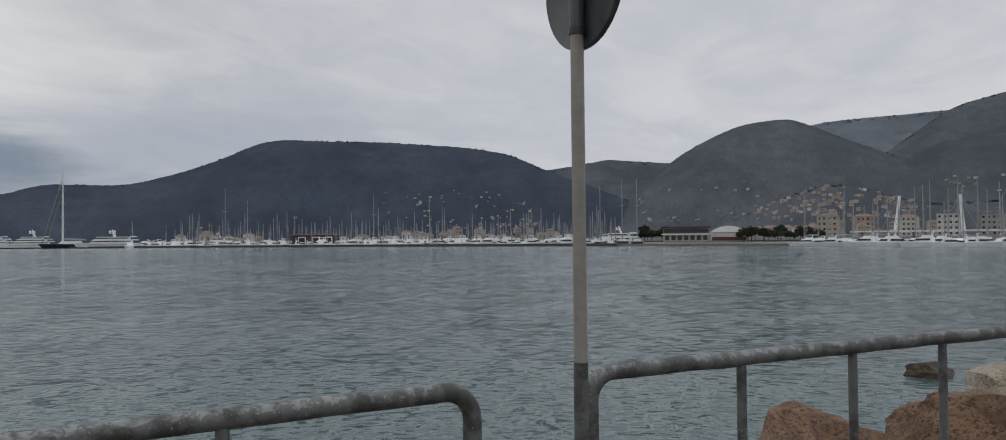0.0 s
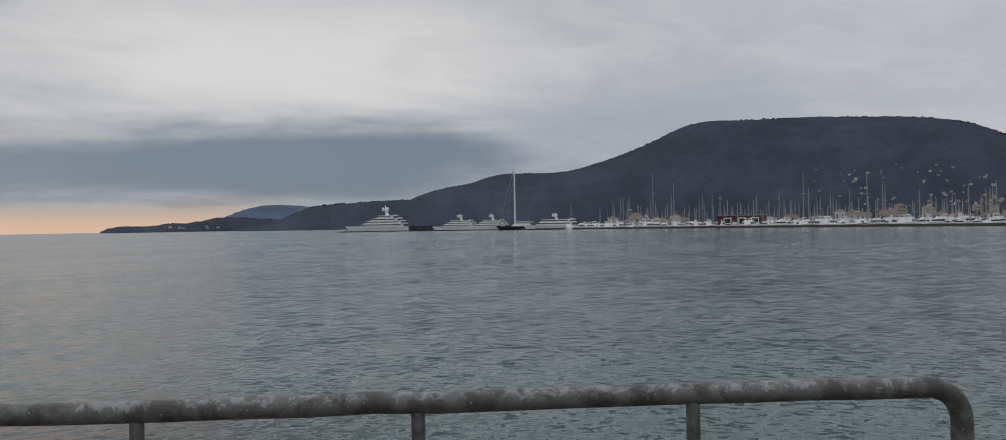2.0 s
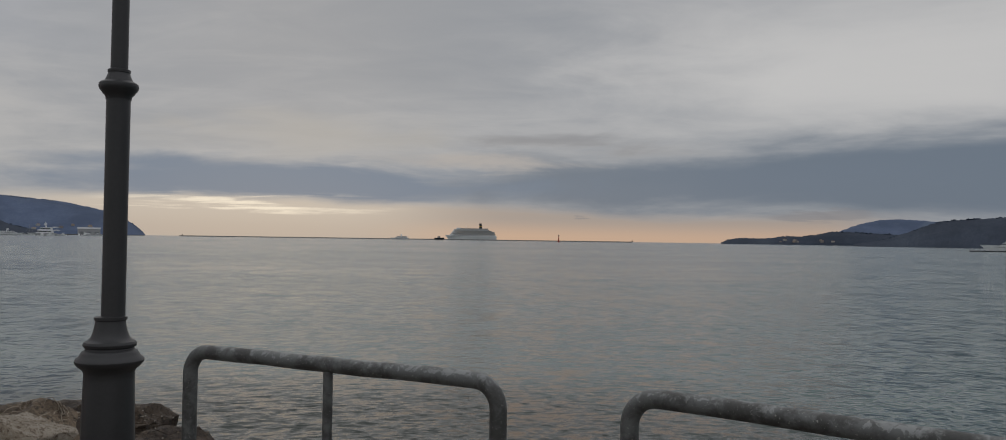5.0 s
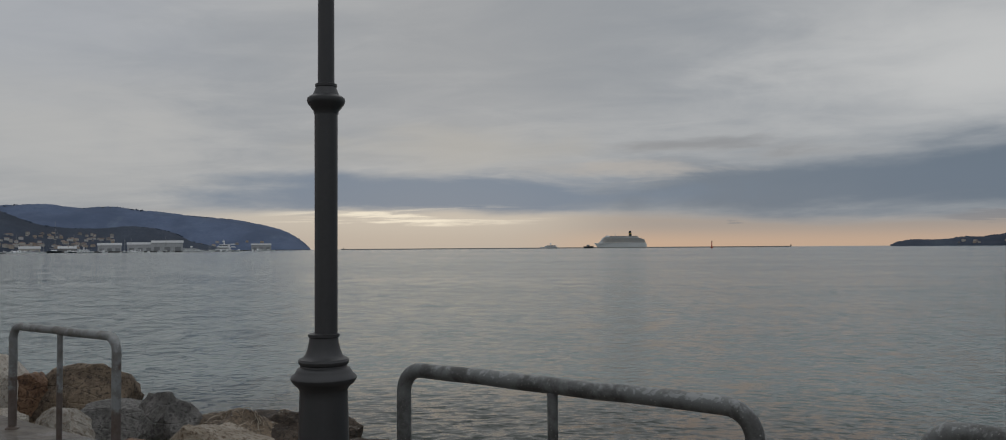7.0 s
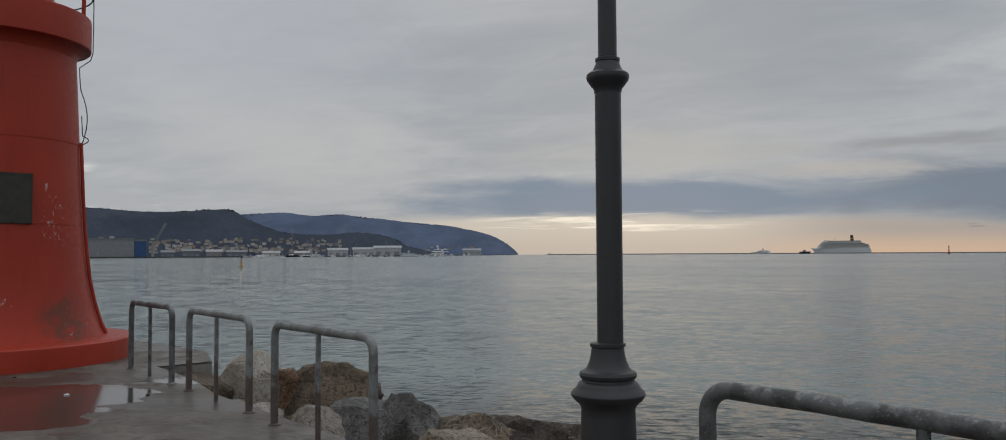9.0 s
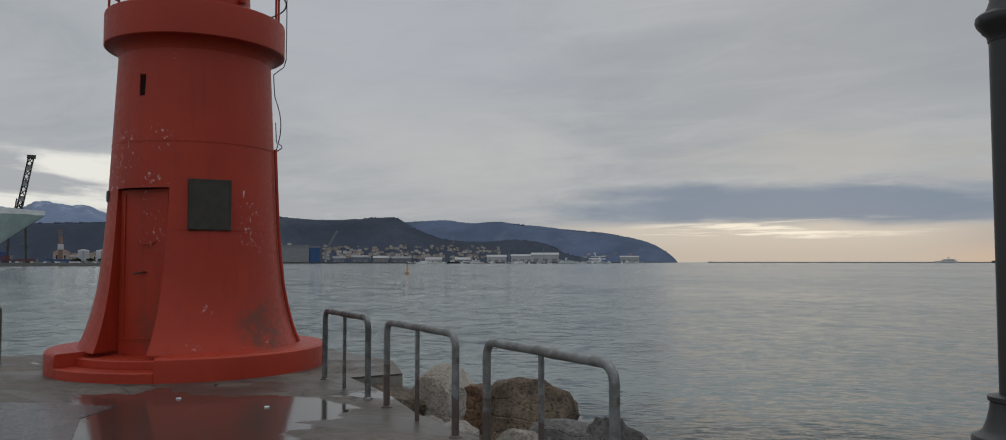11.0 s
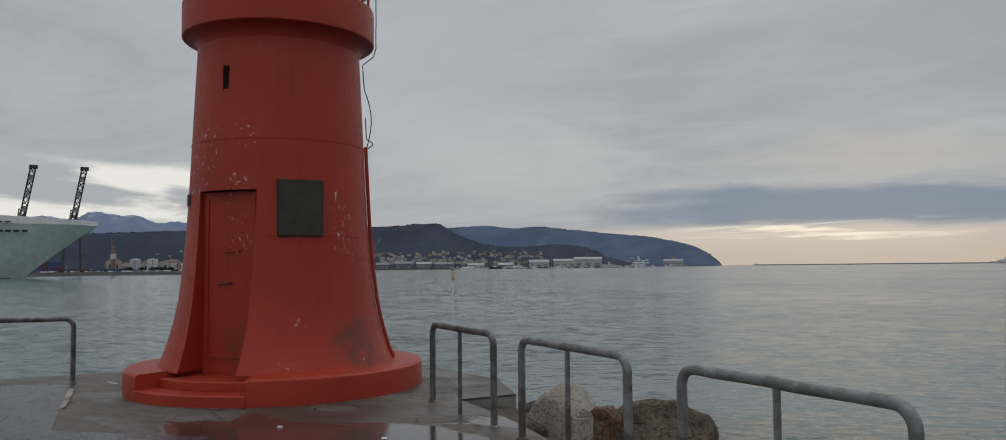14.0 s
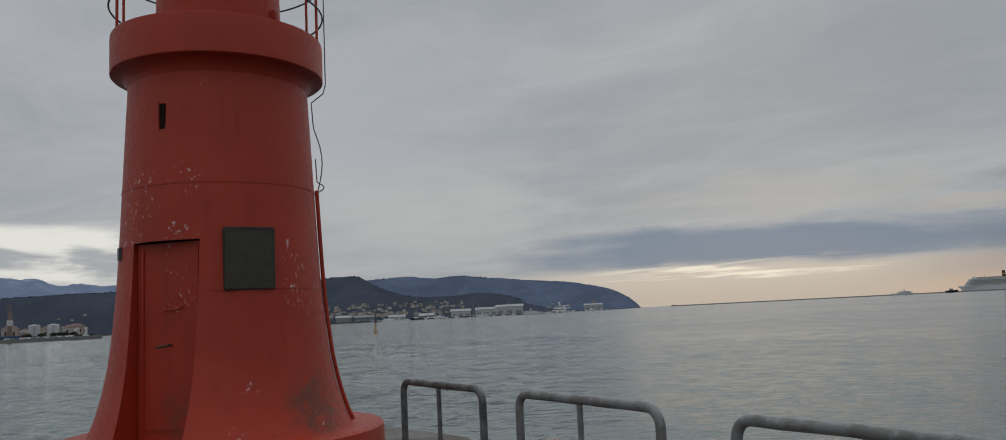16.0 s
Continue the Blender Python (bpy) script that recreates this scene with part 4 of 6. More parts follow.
rng = random.Random(8)
edge = [Vector((x, y, 0)) for x, y in QUAY[0:8] + [(-9.6, 9.65), (-10.5, 11.1), (-11.9, 12.6)]]
kinds = [(ROCK_BROWN, "rough brown rock of the quay revetment"), (ROCK_PALE, "pale rock of the quay revetment"), (ROCK_GREY, "dark grey rock of the quay revetment"), (ROCK_RUST, "rust-stained rock of the quay revetment")]
protos = {}
for a, b in zip(edge, edge[1:]):
    d = (b - a).normalized()
    out = Vector((-d.y, d.x, 0))
    out = out if out.dot(Vector((0.3, 1, 0))) > 0 else -out
    for k in range(int((b - a).length / 0.62)):
        for row, (o, z) in enumerate(((0.55, -0.72), (1.35, -1.12), (2.2, -1.42))):
            p = a + d * (0.62 * (k + rng.random())) + out * (o + rng.uniform(-0.25, 0.25))
            if row == 2 and rng.random() < 0.45:
                continue
            m, lab = rng.choice(kinds)
            if p.x > 6.5 and row > 0:
                continue
            key = (m.name, rng.randrange(2))
            sc = rng.uniform(0.6, 1.05)
            place = pose(p.x, p.y, z + rng.uniform(-0.12, 0.05), rng.uniform(-15, 15), rng.uniform(-15, 15), rng.uniform(0, 360))
            if key not in protos:
                protos[key] = rock((p.x, p.y, z), (0.95, 0.8, 0.72), m, lab, 60 + len(protos), big=False)
                protos[key].matrix_world = place
            else:
                ob = copy_thing(protos[key], place)
                ob.scale = (sc, sc * rng.uniform(0.8, 1.1), sc)

# pebbles and broken shell crusted on the two heaps
bm, shells = bmesh.new(), bmesh.new()
heaps = [o for o in scene.objects if "heap" in str(o.get("label", "")) or "conglomerate" in str(o.get("label", ""))]
for ob in heaps:
    tops = [v for v in ob.data.vertices if v.normal.z > 0.1]
    for k in range(620):
        p = ob.matrix_world @ rng.choice(tops).co
        r = rng.uniform(0.008, 0.026)
        p.z -= 0.3 * r
        mesh = shells if k % 5 == 0 else bm
        vs = [mesh.verts.new((p.x + r * a, p.y + r * b, p.z + r * c * 0.5)) for a, b, c in ((1, 0, 0), (0, 1, 0), (-1, 0, 0), (0, -1, 0), (0, 0, 1), (0, 0, -1))]
        for q in ((0, 1, 4), (1, 2, 4), (2, 3, 4), (3, 0, 4), (1, 0, 5), (2, 1, 5), (3, 2, 5), (0, 3, 5)):
            mesh.faces.new([vs[i] for i in q])
tagged(part("shells", shells, ROCK_PALE), "broken pale shell on the rock heaps", "shells", kind="stuff")
tagged(part("pebbles", bm, ROCK_BROWN), "brown pebbles crusted on the rock heaps", "pebbles", kind="stuff")

# a tangle of old rope and net on the pale heap
bm = bmesh.new()
heap = next(o for o in heaps if "tangled" in o["label"])
tops = [heap.matrix_world @ v.co for v in heap.data.vertices if v.normal.z > 0.45]
for _ in range(26):
    a = rng.choice(tops)
    pts = [a]
    ang = rng.uniform(0, 6.28)
    for k in range(9):
        ang += rng.uniform(-1.1, 1.1)
        want = pts[-1] + Vector((math.cos(ang), math.sin(ang), 0)) * 0.06
        near = min(tops, key=lambda q: (q.x - want.x) ** 2 + (q.y - want.y) ** 2)
        pts.append(Vector((want.x, want.y, near.z + rng.uniform(0.005, 0.03))))
    tube(bm, pts, 0.005, 5)
tagged(part("rope_tangle", bm, ROCK_BUFF), "pale tangle of old rope and net on the rocks", "rope", kind="stuff")

# ---- far shore: materials ----
def plain(name, c, rough=0.7, vary=0.12):
    return mottled(name, tuple(v * 0.86 for v in c), tuple(min(0.9, v * 1.08) for v in c), 0.25, rough, relief=0.01, vary=vary)


# plaster tones are duller and less saturated, with haze painted in
PLASTERS = [plain("ochre_plaster", (0.42, 0.36, 0.29)), plain("pink_plaster", (0.40, 0.315, 0.275)), plain("cream_plaster", (0.50, 0.47, 0.42)), plain("white_plaster", (0.62, 0.61, 0.59)), plain("grey_plaster", (0.30, 0.29, 0.28))]
ROOF = plain("terracotta_roof", (0.22, 0.15, 0.12))
ROOF_GREY = plain("grey_roof", (0.22, 0.225, 0.23))
SPAR = plain("pale_spar", (0.33, 0.33, 0.32), 0.5)
NAVY = plain("dark_hull", (0.020, 0.023, 0.030), 0.3)
# dark stone lightened to mid-grey, the haze being in its colour
HAZED = plain("hazy_stone", (0.27, 0.26, 0.25), 0.9)
STONE = plain("pier_stone", (0.20, 0.19, 0.175), 0.85)
SHORE = plain("shore_ground", (0.075, 0.075, 0.070), 0.9)
OXBLOOD = plain("dark_red_cladding", (0.095, 0.030, 0.026), 0.6)
BLUE = plain("blue_steel", (0.030, 0.085, 0.22), 0.5)
STEEL = plain("grey_steel", (0.25, 0.26, 0.27), 0.5)
DARKSTEEL = plain("dark_crane_steel", (0.050, 0.048, 0.047), 0.6)
RUSTRED = plain("red_container", (0.13, 0.045, 0.038), 0.7)
LEAF = make_woods("tree_foliage", (0.045, 0.058, 0.038), (0.085, 0.105, 0.062))
BARK = plain("bark", (0.10, 0.08, 0.06), 0.9)
SHIPWHITE = plain("ship_white", (0.62, 0.70, 0.67), 0.4, 0.0)
LINERWHITE = plain("liner_white", (0.84, 0.84, 0.83), 0.4, 0.0)
BUOYRED = plain("buoy_red", (0.42, 0.06, 0.03), 0.5)
BUOYPALE = plain("faded_buoy_orange", (0.55, 0.36, 0.22), 0.6)
GOLD = plain("yellow_paint", (0.5, 0.33, 0.05), 0.5)


def at(az, d, z=SEA, turn=0.0):
    """Local x to the right as seen from the pier, y away from it."""
    return Matrix.Translation(polar(az, d, z)) @ Matrix.Rotation(radians(-az + turn), 4, "Z")


def strip(name, label, azs, near, far, z, mat, category):
    """A low ring-shaped piece of shore between two distances (functions of bearing or numbers)."""
    bm = bmesh.new()
    a0, a1 = azs
    n = max(6, int((a1 - a0) * 2))
    cols = []
    for k in range(n + 1):
        az = a0 + (a1 - a0) * k / n
        dn = near(az) if callable(near) else near
        df = far(az) if callable(far) else far
        dn += (df - dn) * 0.02 * noise.noise(Vector((az * 0.9, 1.7, 0)))
        cols.append([bm.verts.new(polar(az, dn, SEA - 1)), bm.verts.new(polar(az, dn, z)), bm.verts.new(polar(az, df, z)), bm.verts.new(polar(az, df, SEA - 1))])
    for a, b in zip(cols, cols[1:]):
        for i in range(3):
            bm.faces.new((a[i], a[i + 1], b[i + 1], b[i]))
    bm.faces.new(cols[0])
    bm.faces.new(cols[-1][::-1])
    bmesh.ops.recalc_face_normals(bm, faces=bm.faces[:])
    return tagged(part(name, bm, mat), label, category, kind="structure")


def waterline(az):
    """Distance of the marina's outer edge."""
    w = 0.34 + (max(36.0, min(104.0, az)) - 38.0) * 0.0078
    return 3.15 / math.tan(radians(w))


strip("shore_west", "low built-up shore behind the marina", (34, 130), lambda a: waterline(a) + 85, 1500, SEA + 1.3, SHORE, "shore")
strip("marina_pier", "long low stone pier of the marina", (43.5, 79), lambda a: waterline(a) + 6, lambda a: waterline(a) + 12, SEA + 0.9, SHORE, "pier")
strip("shore_bank", "low green bank and wall by the water", (79, 91.5), lambda a: waterline(a) + 8, lambda a: waterline(a) + 90, SEA + 0.75, STONE, "shore")


# ---- boats ----
def hull_mesh(length, beam, free, rake=0.12, draft=0.4, stern=0.8):
    """Bow towards +x."""
    bm = bmesh.new()
    rows = []
    for i in range(11):
        f = i / 10
        w = beam / 2 * (stern + (1 - stern) * min(1, f * 3)) * (1 if f < 0.55 else max(0.02, 1 - ((f - 0.55) / 0.45) ** 2.0))
        sheer = free * (1 + 0.35 * max(0, f - 0.4) ** 1.5)
        x = -length / 2 + length * f
        xt = x + rake * length * (f ** 3) * 0.5
        xb = x - rake * length * (f ** 3) * 0.5
        rows.append([bm.verts.new(p) for p in ((xt, -w, sheer), (xb, -w * 0.72, -draft), (xb, w * 0.72, -draft), (xt, w, sheer))])
    for a, b in zip(rows, rows[1:]):
        for k in range(3):
            bm.faces.new((a[k], b[k], b[k + 1], a[k + 1]))
        bm.faces.new((a[3], b[3], b[0], a[0]))
    bm.faces.new(rows[0][::-1])
    bm.faces.new(rows[-1])
    bmesh.ops.recalc_face_normals(bm, faces=bm.faces[:])
    return bm


def taper_box(bm, x0, x1, y, z0, z1, front=0.0, back=0.0, side=0.0):
    """A deckhouse whose front (+x), back and sides lean in."""
    v = [bm.verts.new(p) for p in ((x0, -y, z0), (x1, -y, z0), (x1, y, z0), (x0, y, z0), (x0 + back, -y + side, z1), (x1 - front, -y + side, z1), (x1 - front, y - side, z1), (x0 + back, y - side, z1))]
    for q in ((3, 2, 1, 0), (4, 5, 6, 7), (0, 1, 5, 4), (1, 2, 6, 5), (2, 3, 7, 6), (3, 0, 4, 7)):
        bm.faces.new([v[i] for i in q])
    return bm


def sailboat(m, label, length=11.0, mast=14.0, hull_mat=None):
    ob = thing("sailboat", m, label, "sailboat", "moored sailing boats")
    part("hull", hull_mesh(length, length * 0.3, 1.1), hull_mat or WHITE, ob)
    part("cabin", taper_box(bmesh.new(), -length * 0.2, length * 0.22, length * 0.09, 1.0, 1.75, 1.0, 0.2, 0.15), WHITE, ob)
    part("mast", tube(bmesh.new(), [(length * 0.06, 0, z) for z in (0.9, mast * 0.5, mast)], [0.15, 0.14, 0.10], 6), SPAR, ob)
    part("boom", tube(bmesh.new(), [(length * 0.06, 0, 2.6), (-length * 0.32, 0, 2.5)], 0.22, 6), SPAR, ob, "boom with a furled sail")
    for x in (length * 0.48, -length * 0.48):
        part("stay", tube(bmesh.new(), [(x, 0, 1.2), (length * 0.06, 0, mast * 0.97)], 0.035, 4), STEEL, ob)
    part("spreader", tube(bmesh.new(), [(length * 0.06, -0.9, mast * 0.6), (length * 0.06, 0.9, mast * 0.6)], 0.06, 4), SPAR, ob)
    return ob


def motorboat(m, label, length=12.0):
    ob = thing("motorboat", m, label, "motorboat", "moored motor boats")
    part("hull", hull_mesh(length, length * 0.33, 1.3), WHITE, ob)
    part("cabin", taper_box(bmesh.new(), -length * 0.28, length * 0.2, length * 0.13, 1.25, 2.5, 1.6, 0.4, 0.25), WHITE, ob)
    part("windscreen", taper_box(bmesh.new(), -length * 0.2, length * 0.175, length * 0.135, 1.65, 2.2, 0.75, 0.1, 0.12), GLASS_DARK, ob, "dark tinted glazing")
    part("flybridge", taper_box(bmesh.new(), -length * 0.24, length * 0.02, length * 0.1, 2.5, 3.1, 0.5, 0.1, 0.1), WHITE, ob)
    part("radar_arch", tube(bmesh.new(), [(-length * 0.2, -1.2, 2.6), (-length * 0.24, -1.0, 3.9), (-length * 0.24, 1.0, 3.9), (-length * 0.2, 1.2, 2.6)], 0.1, 6), WHITE, ob)
    return ob


def superyacht(m, label, length, top, hull_mat=None, decks=3, domes=True):
    """White motor yacht with stepped decks and a radar mast; bow to local +x."""
    ob = thing("superyacht", m, label, "yacht", "moored superyachts")
    beam, free = length * 0.17, length * 0.085
    part("hull", hull_mesh(length, beam, free, 0.10, 1.0), hull_mat or WHITE, ob)
    part("boot_stripe", hull_mesh(length * 0.985, beam * 1.004, 0.5, 0.02, 0.3), NAVY, ob)
    part("sheer_line", hull_mesh(length * 0.93, beam * 1.006, free * 0.72, 0.10, -free * 0.58), GLASS_DARK, ob, "dark strip of hull windows")
    z = free * 1.02
    hd = (top * 0.60 - free) / decks
    x0, x1 = -length * 0.44, length * 0.31
    for k in range(decks):
        y = beam * (0.43 - 0.05 * k)
        d = part("deck_house", taper_box(bmesh.new(), x0 + hd * 0.5, x1, y, z, z + hd * 0.86, hd * 2.2, hd * 0.2, 0.2), WHITE, ob)
        part("window_band", taper_box(bmesh.new(), x0 + hd * 1.4, x1 - hd * 1.0, y + 0.06, z + hd * 0.42, z + hd * 0.72, hd * 0.75, 0, 0.07), GLASS_DARK, d, "long dark window band")
        part("deck_overhang", taper_box(bmesh.new(), x0 - hd * 1.1, x1 - hd * 0.9, y + 0.35, z + hd * 0.84, z + hd, hd * 0.5, -hd * 0.4, 0.1), WHITE, d, "long white deck edge")
        part("bulwark", taper_box(bmesh.new(), x0 - hd * 0.9, x0 + hd * 0.8, y + 0.3, z + hd, z + hd * 1.22, hd * 0.4, 0, 0), WHITE, d)
        z += hd
        x0, x1 = x0 + length * (0.035 + 0.02 * k), x1 - length * (0.075 + 0.015 * k)
    xm = x0 * 0.45 + x1 * 0.55
    part("radar_mast", tube(bmesh.new(), [(xm - 1.2, 0, z), (xm - 0.4, 0, z + (top - z) * 0.55), (xm, 0, top)], [length * 0.03, length * 0.016, length * 0.004], 8), WHITE, ob)
    part("crosstree", box(bmesh.new(), xm - length * 0.05, xm + length * 0.05, -2.0, 2.0, z + (top - z) * 0.44, z + (top - z) * 0.52), WHITE, ob)
    if domes:
        for x in (-0.035, 0.035):
            bm = bmesh.new()
            bmesh.ops.create_icosphere(bm, subdivisions=2, radius=length * 0.023)
            bmesh.ops.translate(bm, verts=bm.verts, vec=(xm + length * x, 0, z + (top - z) * 0.5 + length * 0.026))
            part("radar_dome", bm, WHITE, ob, smooth=80)
    return ob


superyacht(at(33.7, 585, turn=172), "largest white superyacht with stepped decks and radar mast", 42, 18.5, decks=4)
superyacht(at(39.0, 545, turn=160), "white superyacht moored beside a dark pier", 30, 11.0)
superyacht(at(41.2, 520, turn=170), "white superyacht with twin satellite domes", 27, 10.5)
superyacht(at(45.6, 470, turn=186), "long low white superyacht with a cream hull", 29, 9.5, decks=2)
superyacht(at(78.9, 330, turn=186), "white motor yacht at the end of the marina", 17, 7.5, decks=2)
superyacht(at(52.0, 455, turn=180), "small white yacht among the moored boats", 15, 8.0, decks=2)
strip("dark_pier", "dark timber and steel mooring pier", (35.6, 37.9), 585, 593, SEA + 3.6, NAVY, "pier")
strip("pontoon", "low dark pontoon at the end of the pier", (30.9, 33.2), 565, 570, SEA + 0.7, NAVY, "pontoon")

# big sailing yacht
yacht = thing("sailing_yacht", at(43.3, 500, turn=175), "large sailing yacht with a dark hull and very tall white mast", "sailing yacht")
part("hull", hull_mesh(24, 6.5, 2.2), NAVY, yacht)
part("deckhouse", taper_box(bmesh.new(), -8, 4, 1.9, 2.2, 3.8, 2.0, 0.5, 0.4), WHITE, yacht)
part("mast", tube(bmesh.new(), [(1.5, 0, z) for z in (2, 20, 39.5)], [0.55, 0.46, 0.28], 8), WHITE, yacht)
part("masthead_antenna", tube(bmesh.new(), [(1.5, 0, 39.4), (1.5, 0, 42.5)], 0.1, 5), SPAR, yacht)
for z in (10, 17, 24, 31):
    part("spreader", tube(bmesh.new(), [(1.5, -2.4, z), (1.5, 2.4, z)], 0.14, 5), SPAR, yacht)
    part("spreader_tip", tube(bmesh.new(), [(0.2, 0, z), (2.8, 0, z)], 0.13, 5), SPAR, yacht)
part("boom", tube(bmesh.new(), [(1.5, 0, 4.8), (-9.5, 0, 4.4)], 0.5, 8), SPAR, yacht)
part("forestay", tube(bmesh.new(), [(11.5, 0, 2.5), (2.0, 0, 36)], 0.2, 5), STEEL, yacht, "furled headsail on its stay")
part("backstay", tube(bmesh.new(), [(9.0, 0, 2.5), (1.8, 0, 30)], 0.12, 5), STEEL, yacht)

rng = random.Random(21)
boat_labels = ["white sailing boat with bare mast in the marina", "small white sloop moored stern to the pier", "moored sailing boat with furled sail"]
first = [sailboat(at(47.0, waterline(47) + 30, turn=80), boat_labels[0], 11, 14), sailboat(at(49.0, waterline(49) + 40, turn=95), boat_labels[1], 9, 11.5), sailboat(at(51.0, waterline(51) + 26, turn=100), boat_labels[2], 13, 17, NAVY)]
for k in range(150):
    az = 49.5 + 29.5 * (k + rng.random()) / 150
    d = waterline(az) + rng.choice((17, 30, 42, 55, 70))
    copy_thing(rng.choice(first), at(az, d, turn=rng.choice((80, 95, 265, 100)))).scale = (1, 1, rng.uniform(0.55, 0.98))
for az, dd, s in ((52.6, 40, 1.75), (54.0, 44, 1.35), (62.3, 40, 1.4), (66.1, 32, 1.25), (77.9, 20, 1.25), (79.4, 24, 1.4), (80.4, 18, 1.35)):
    copy_thing(first[2], at(az, waterline(az) + dd, turn=90)).scale = (1.2, 1.2, s)
for k in range(26):
    az = 91.2 + 12.5 * (k + rng.random()) / 26
    copy_thing(rng.choice(first), at(az, waterline(az) + rng.choice((10, 24, 40, 60)), turn=rng.choice((20, 95, 170, 265)))).scale = (1, 1, rng.uniform(0.9, 1.25))
mb = motorboat(at(46.8, waterline(46.8) - 4, turn=100), "white motor boat with dark windows moored at the pier", 11)
for k in range(120):
    az = 47.5 + 31.5 * (k + rng.random() * 0.8) / 120
    ob = copy_thing(mb, at(az, waterline(az) + rng.choice((16, 19, 24, 34, 46)), turn=rng.choice((20, 60, 120, 170, 200))))
    s = rng.uniform(0.6, 1.1)
    ob.scale = (s, s, s)
for k in range(15):
    az = 90.6 + 13.0 * (k + rng.random()) / 15
    ob = copy_thing(mb, at(az, waterline(az) + rng.choice((0, 4, 12)), turn=rng.choice((5, 170, 185))))
    s = rng.uniform(0.6, 1.0)
    ob.scale = (s, s, s)

# ---- waterfront buildings ----
pav = thing("pavilion", at(58.4, waterline(58.4) + 26, SEA + 1.1), "low dark red pavilion with white framed openings", "pavilion")
part("wall", box(bmesh.new(), -10.5, 10.5, -3, 3, 0, 4.2), OXBLOOD, pav)
part("roof", box(bmesh.new(), -11, 11, -3.5, 3.5, 4.2, 4.55), ROOF_GREY, pav)
for x in (-7.8, -1.5, 4.0):
    w = part("window", box(bmesh.new(), x, x + 3.4, -3.08, -2.9, 0.6, 3.4), WHITE, pav, "white framed opening")
    part("pane", box(bmesh.new(), x + 0.4, x + 3.0, -3.13, -3.05, 1.0, 3.0), GLASS_DARK, w)

club = thing("club_house", at(83.6, 300, SEA + 1.2), "long two-storey waterfront building with dark glazing and flat roof", "building")
part("wall", box(bmesh.new(), -7.6, 8.4, 0, 9, 0, 4.8), PLASTERS[2], club)
part("roof", box(bmesh.new(), -8.4, 8.8, -1.4, 9.4, 4.8, 5.25), NAVY, club)
part("upper_glazing", box(bmesh.new(), -7.4, 8.2, -0.12, 0.05, 3.0, 4.5), GLASS_DARK, club)
part("balcony", box(bmesh.new(), -8.2, 8.6, -1.3, 0.0, 2.4, 2.75), WHITE, club)
for k in range(7):
    part("window", box(bmesh.new(), -6.9 + 2.2 * k, -5.5 + 2.2 * k, -0.1, 0.05, 0.5, 2.1), GLASS_DARK, club)
hall = thing("arched_hall", at(86.5, 300, SEA + 1.2), "pale hall with a curved white roof and red base", "building")
part("wall", box(bmesh.new(), -6.4, 6.0, 0, 10, 0, 3.2), PLASTERS[3], hall)
bm = bmesh.new()
arc = [(-6.6 + 12.8 * k / 12, 3.2 + 2.2 * math.sin(math.pi * k / 12) ** 0.8) for k in range(13)]
lo = [bm.verts.new((x, -0.3, z)) for x, z in arc]
hi = [bm.verts.new((x, 10.3, z)) for x, z in arc]
for k in range(12):
    bm.faces.new((lo[k], lo[k + 1], hi[k + 1], hi[k]))
bm.faces.new(lo[::-1])
bm.faces.new(hi)
part("roof", bm, WHITE, hall, "curved white roof")
part("red_base", box(bmesh.new(), -5.9, 5.6, -0.12, 0.05, 0.2, 1.5), OXBLOOD, hall)


def house(m, label, w, dp, h, mat, roof=ROOF, storeys=2, bays=3, hip=True, group="houses on the hills"):
    ob = thing("house", m, label, "house", group)
    part("wall", box(bmesh.new(), -w / 2, w / 2, 0, dp, -3, h), mat, ob)
    bm = bmesh.new()
    rh = w * 0.16 if hip else 0.5
    v = [bm.verts.new(p) for p in ((-w / 2 - .4, -.4, h), (w / 2 + .4, -.4, h), (w / 2 + .4, dp + .4, h), (-w / 2 - .4, dp + .4, h))]
    if hip:
        a, b = bm.verts.new((-w * 0.22, dp / 2, h + rh)), bm.verts.new((w * 0.22, dp / 2, h + rh))
        for q in ((v[0], v[1], b, a), (v[1], v[2], b), (v[2], v[3], a, b), (v[3], v[0], a), v[::-1]):
            bm.faces.new(q)
    else:
        u = [bm.verts.new(x.co + Vector((0, 0, rh))) for x in v]
        bm.faces.new(u)
        bm.faces.new(v[::-1])
        for i in range(4):
            bm.faces.new((v[i], v[(i + 1) % 4], u[(i + 1) % 4], u[i]))
    part("roof", bm, roof, ob)
    for s in range(storeys):
        for k in range(bays):
            x = -w / 2 + w * (k + 0.5) / bays
            z = h * (s + 0.32) / storeys
            part("window", box(bmesh.new(), x - w * 0.055, x + w * 0.055, -0.07, 0.1, z, z + h / storeys * 0.4), GLASS_DARK, ob)
    return ob


names = ["ochre", "pink", "cream", "white", "grey"]
protos = [house(at(88.2 + k * 0.9, 640, SEA + 1.3), f"{names[k]} plastered house with a tiled hip roof", 11 + k % 3 * 2, 9, 7.0, PLASTERS[k], storeys=1, bays=2) for k in range(5)]
blocks = [house(at(92.6 + 2.3 * k, 600 + 45 * (k % 3), SEA + 1.3, turn=rng.uniform(-20, 20)), f"{names[k]} plastered apartment block with rows of windows", 13, 11, 14.5, PLASTERS[k], ROOF if k < 3 else ROOF_GREY, 4, 4, k < 3, "waterfront apartment blocks") for k in range(5)]


def on_slope(h, az, el):
    """The nearest distance at which a hillside reaches an elevation."""
    d = h["shore"]
    while d < h["crest"]:
        z = hill_height(h, az, d)
        if z > 1.65 + d * math.tan(radians(el)):
            return d, z
        d += 12
    return None


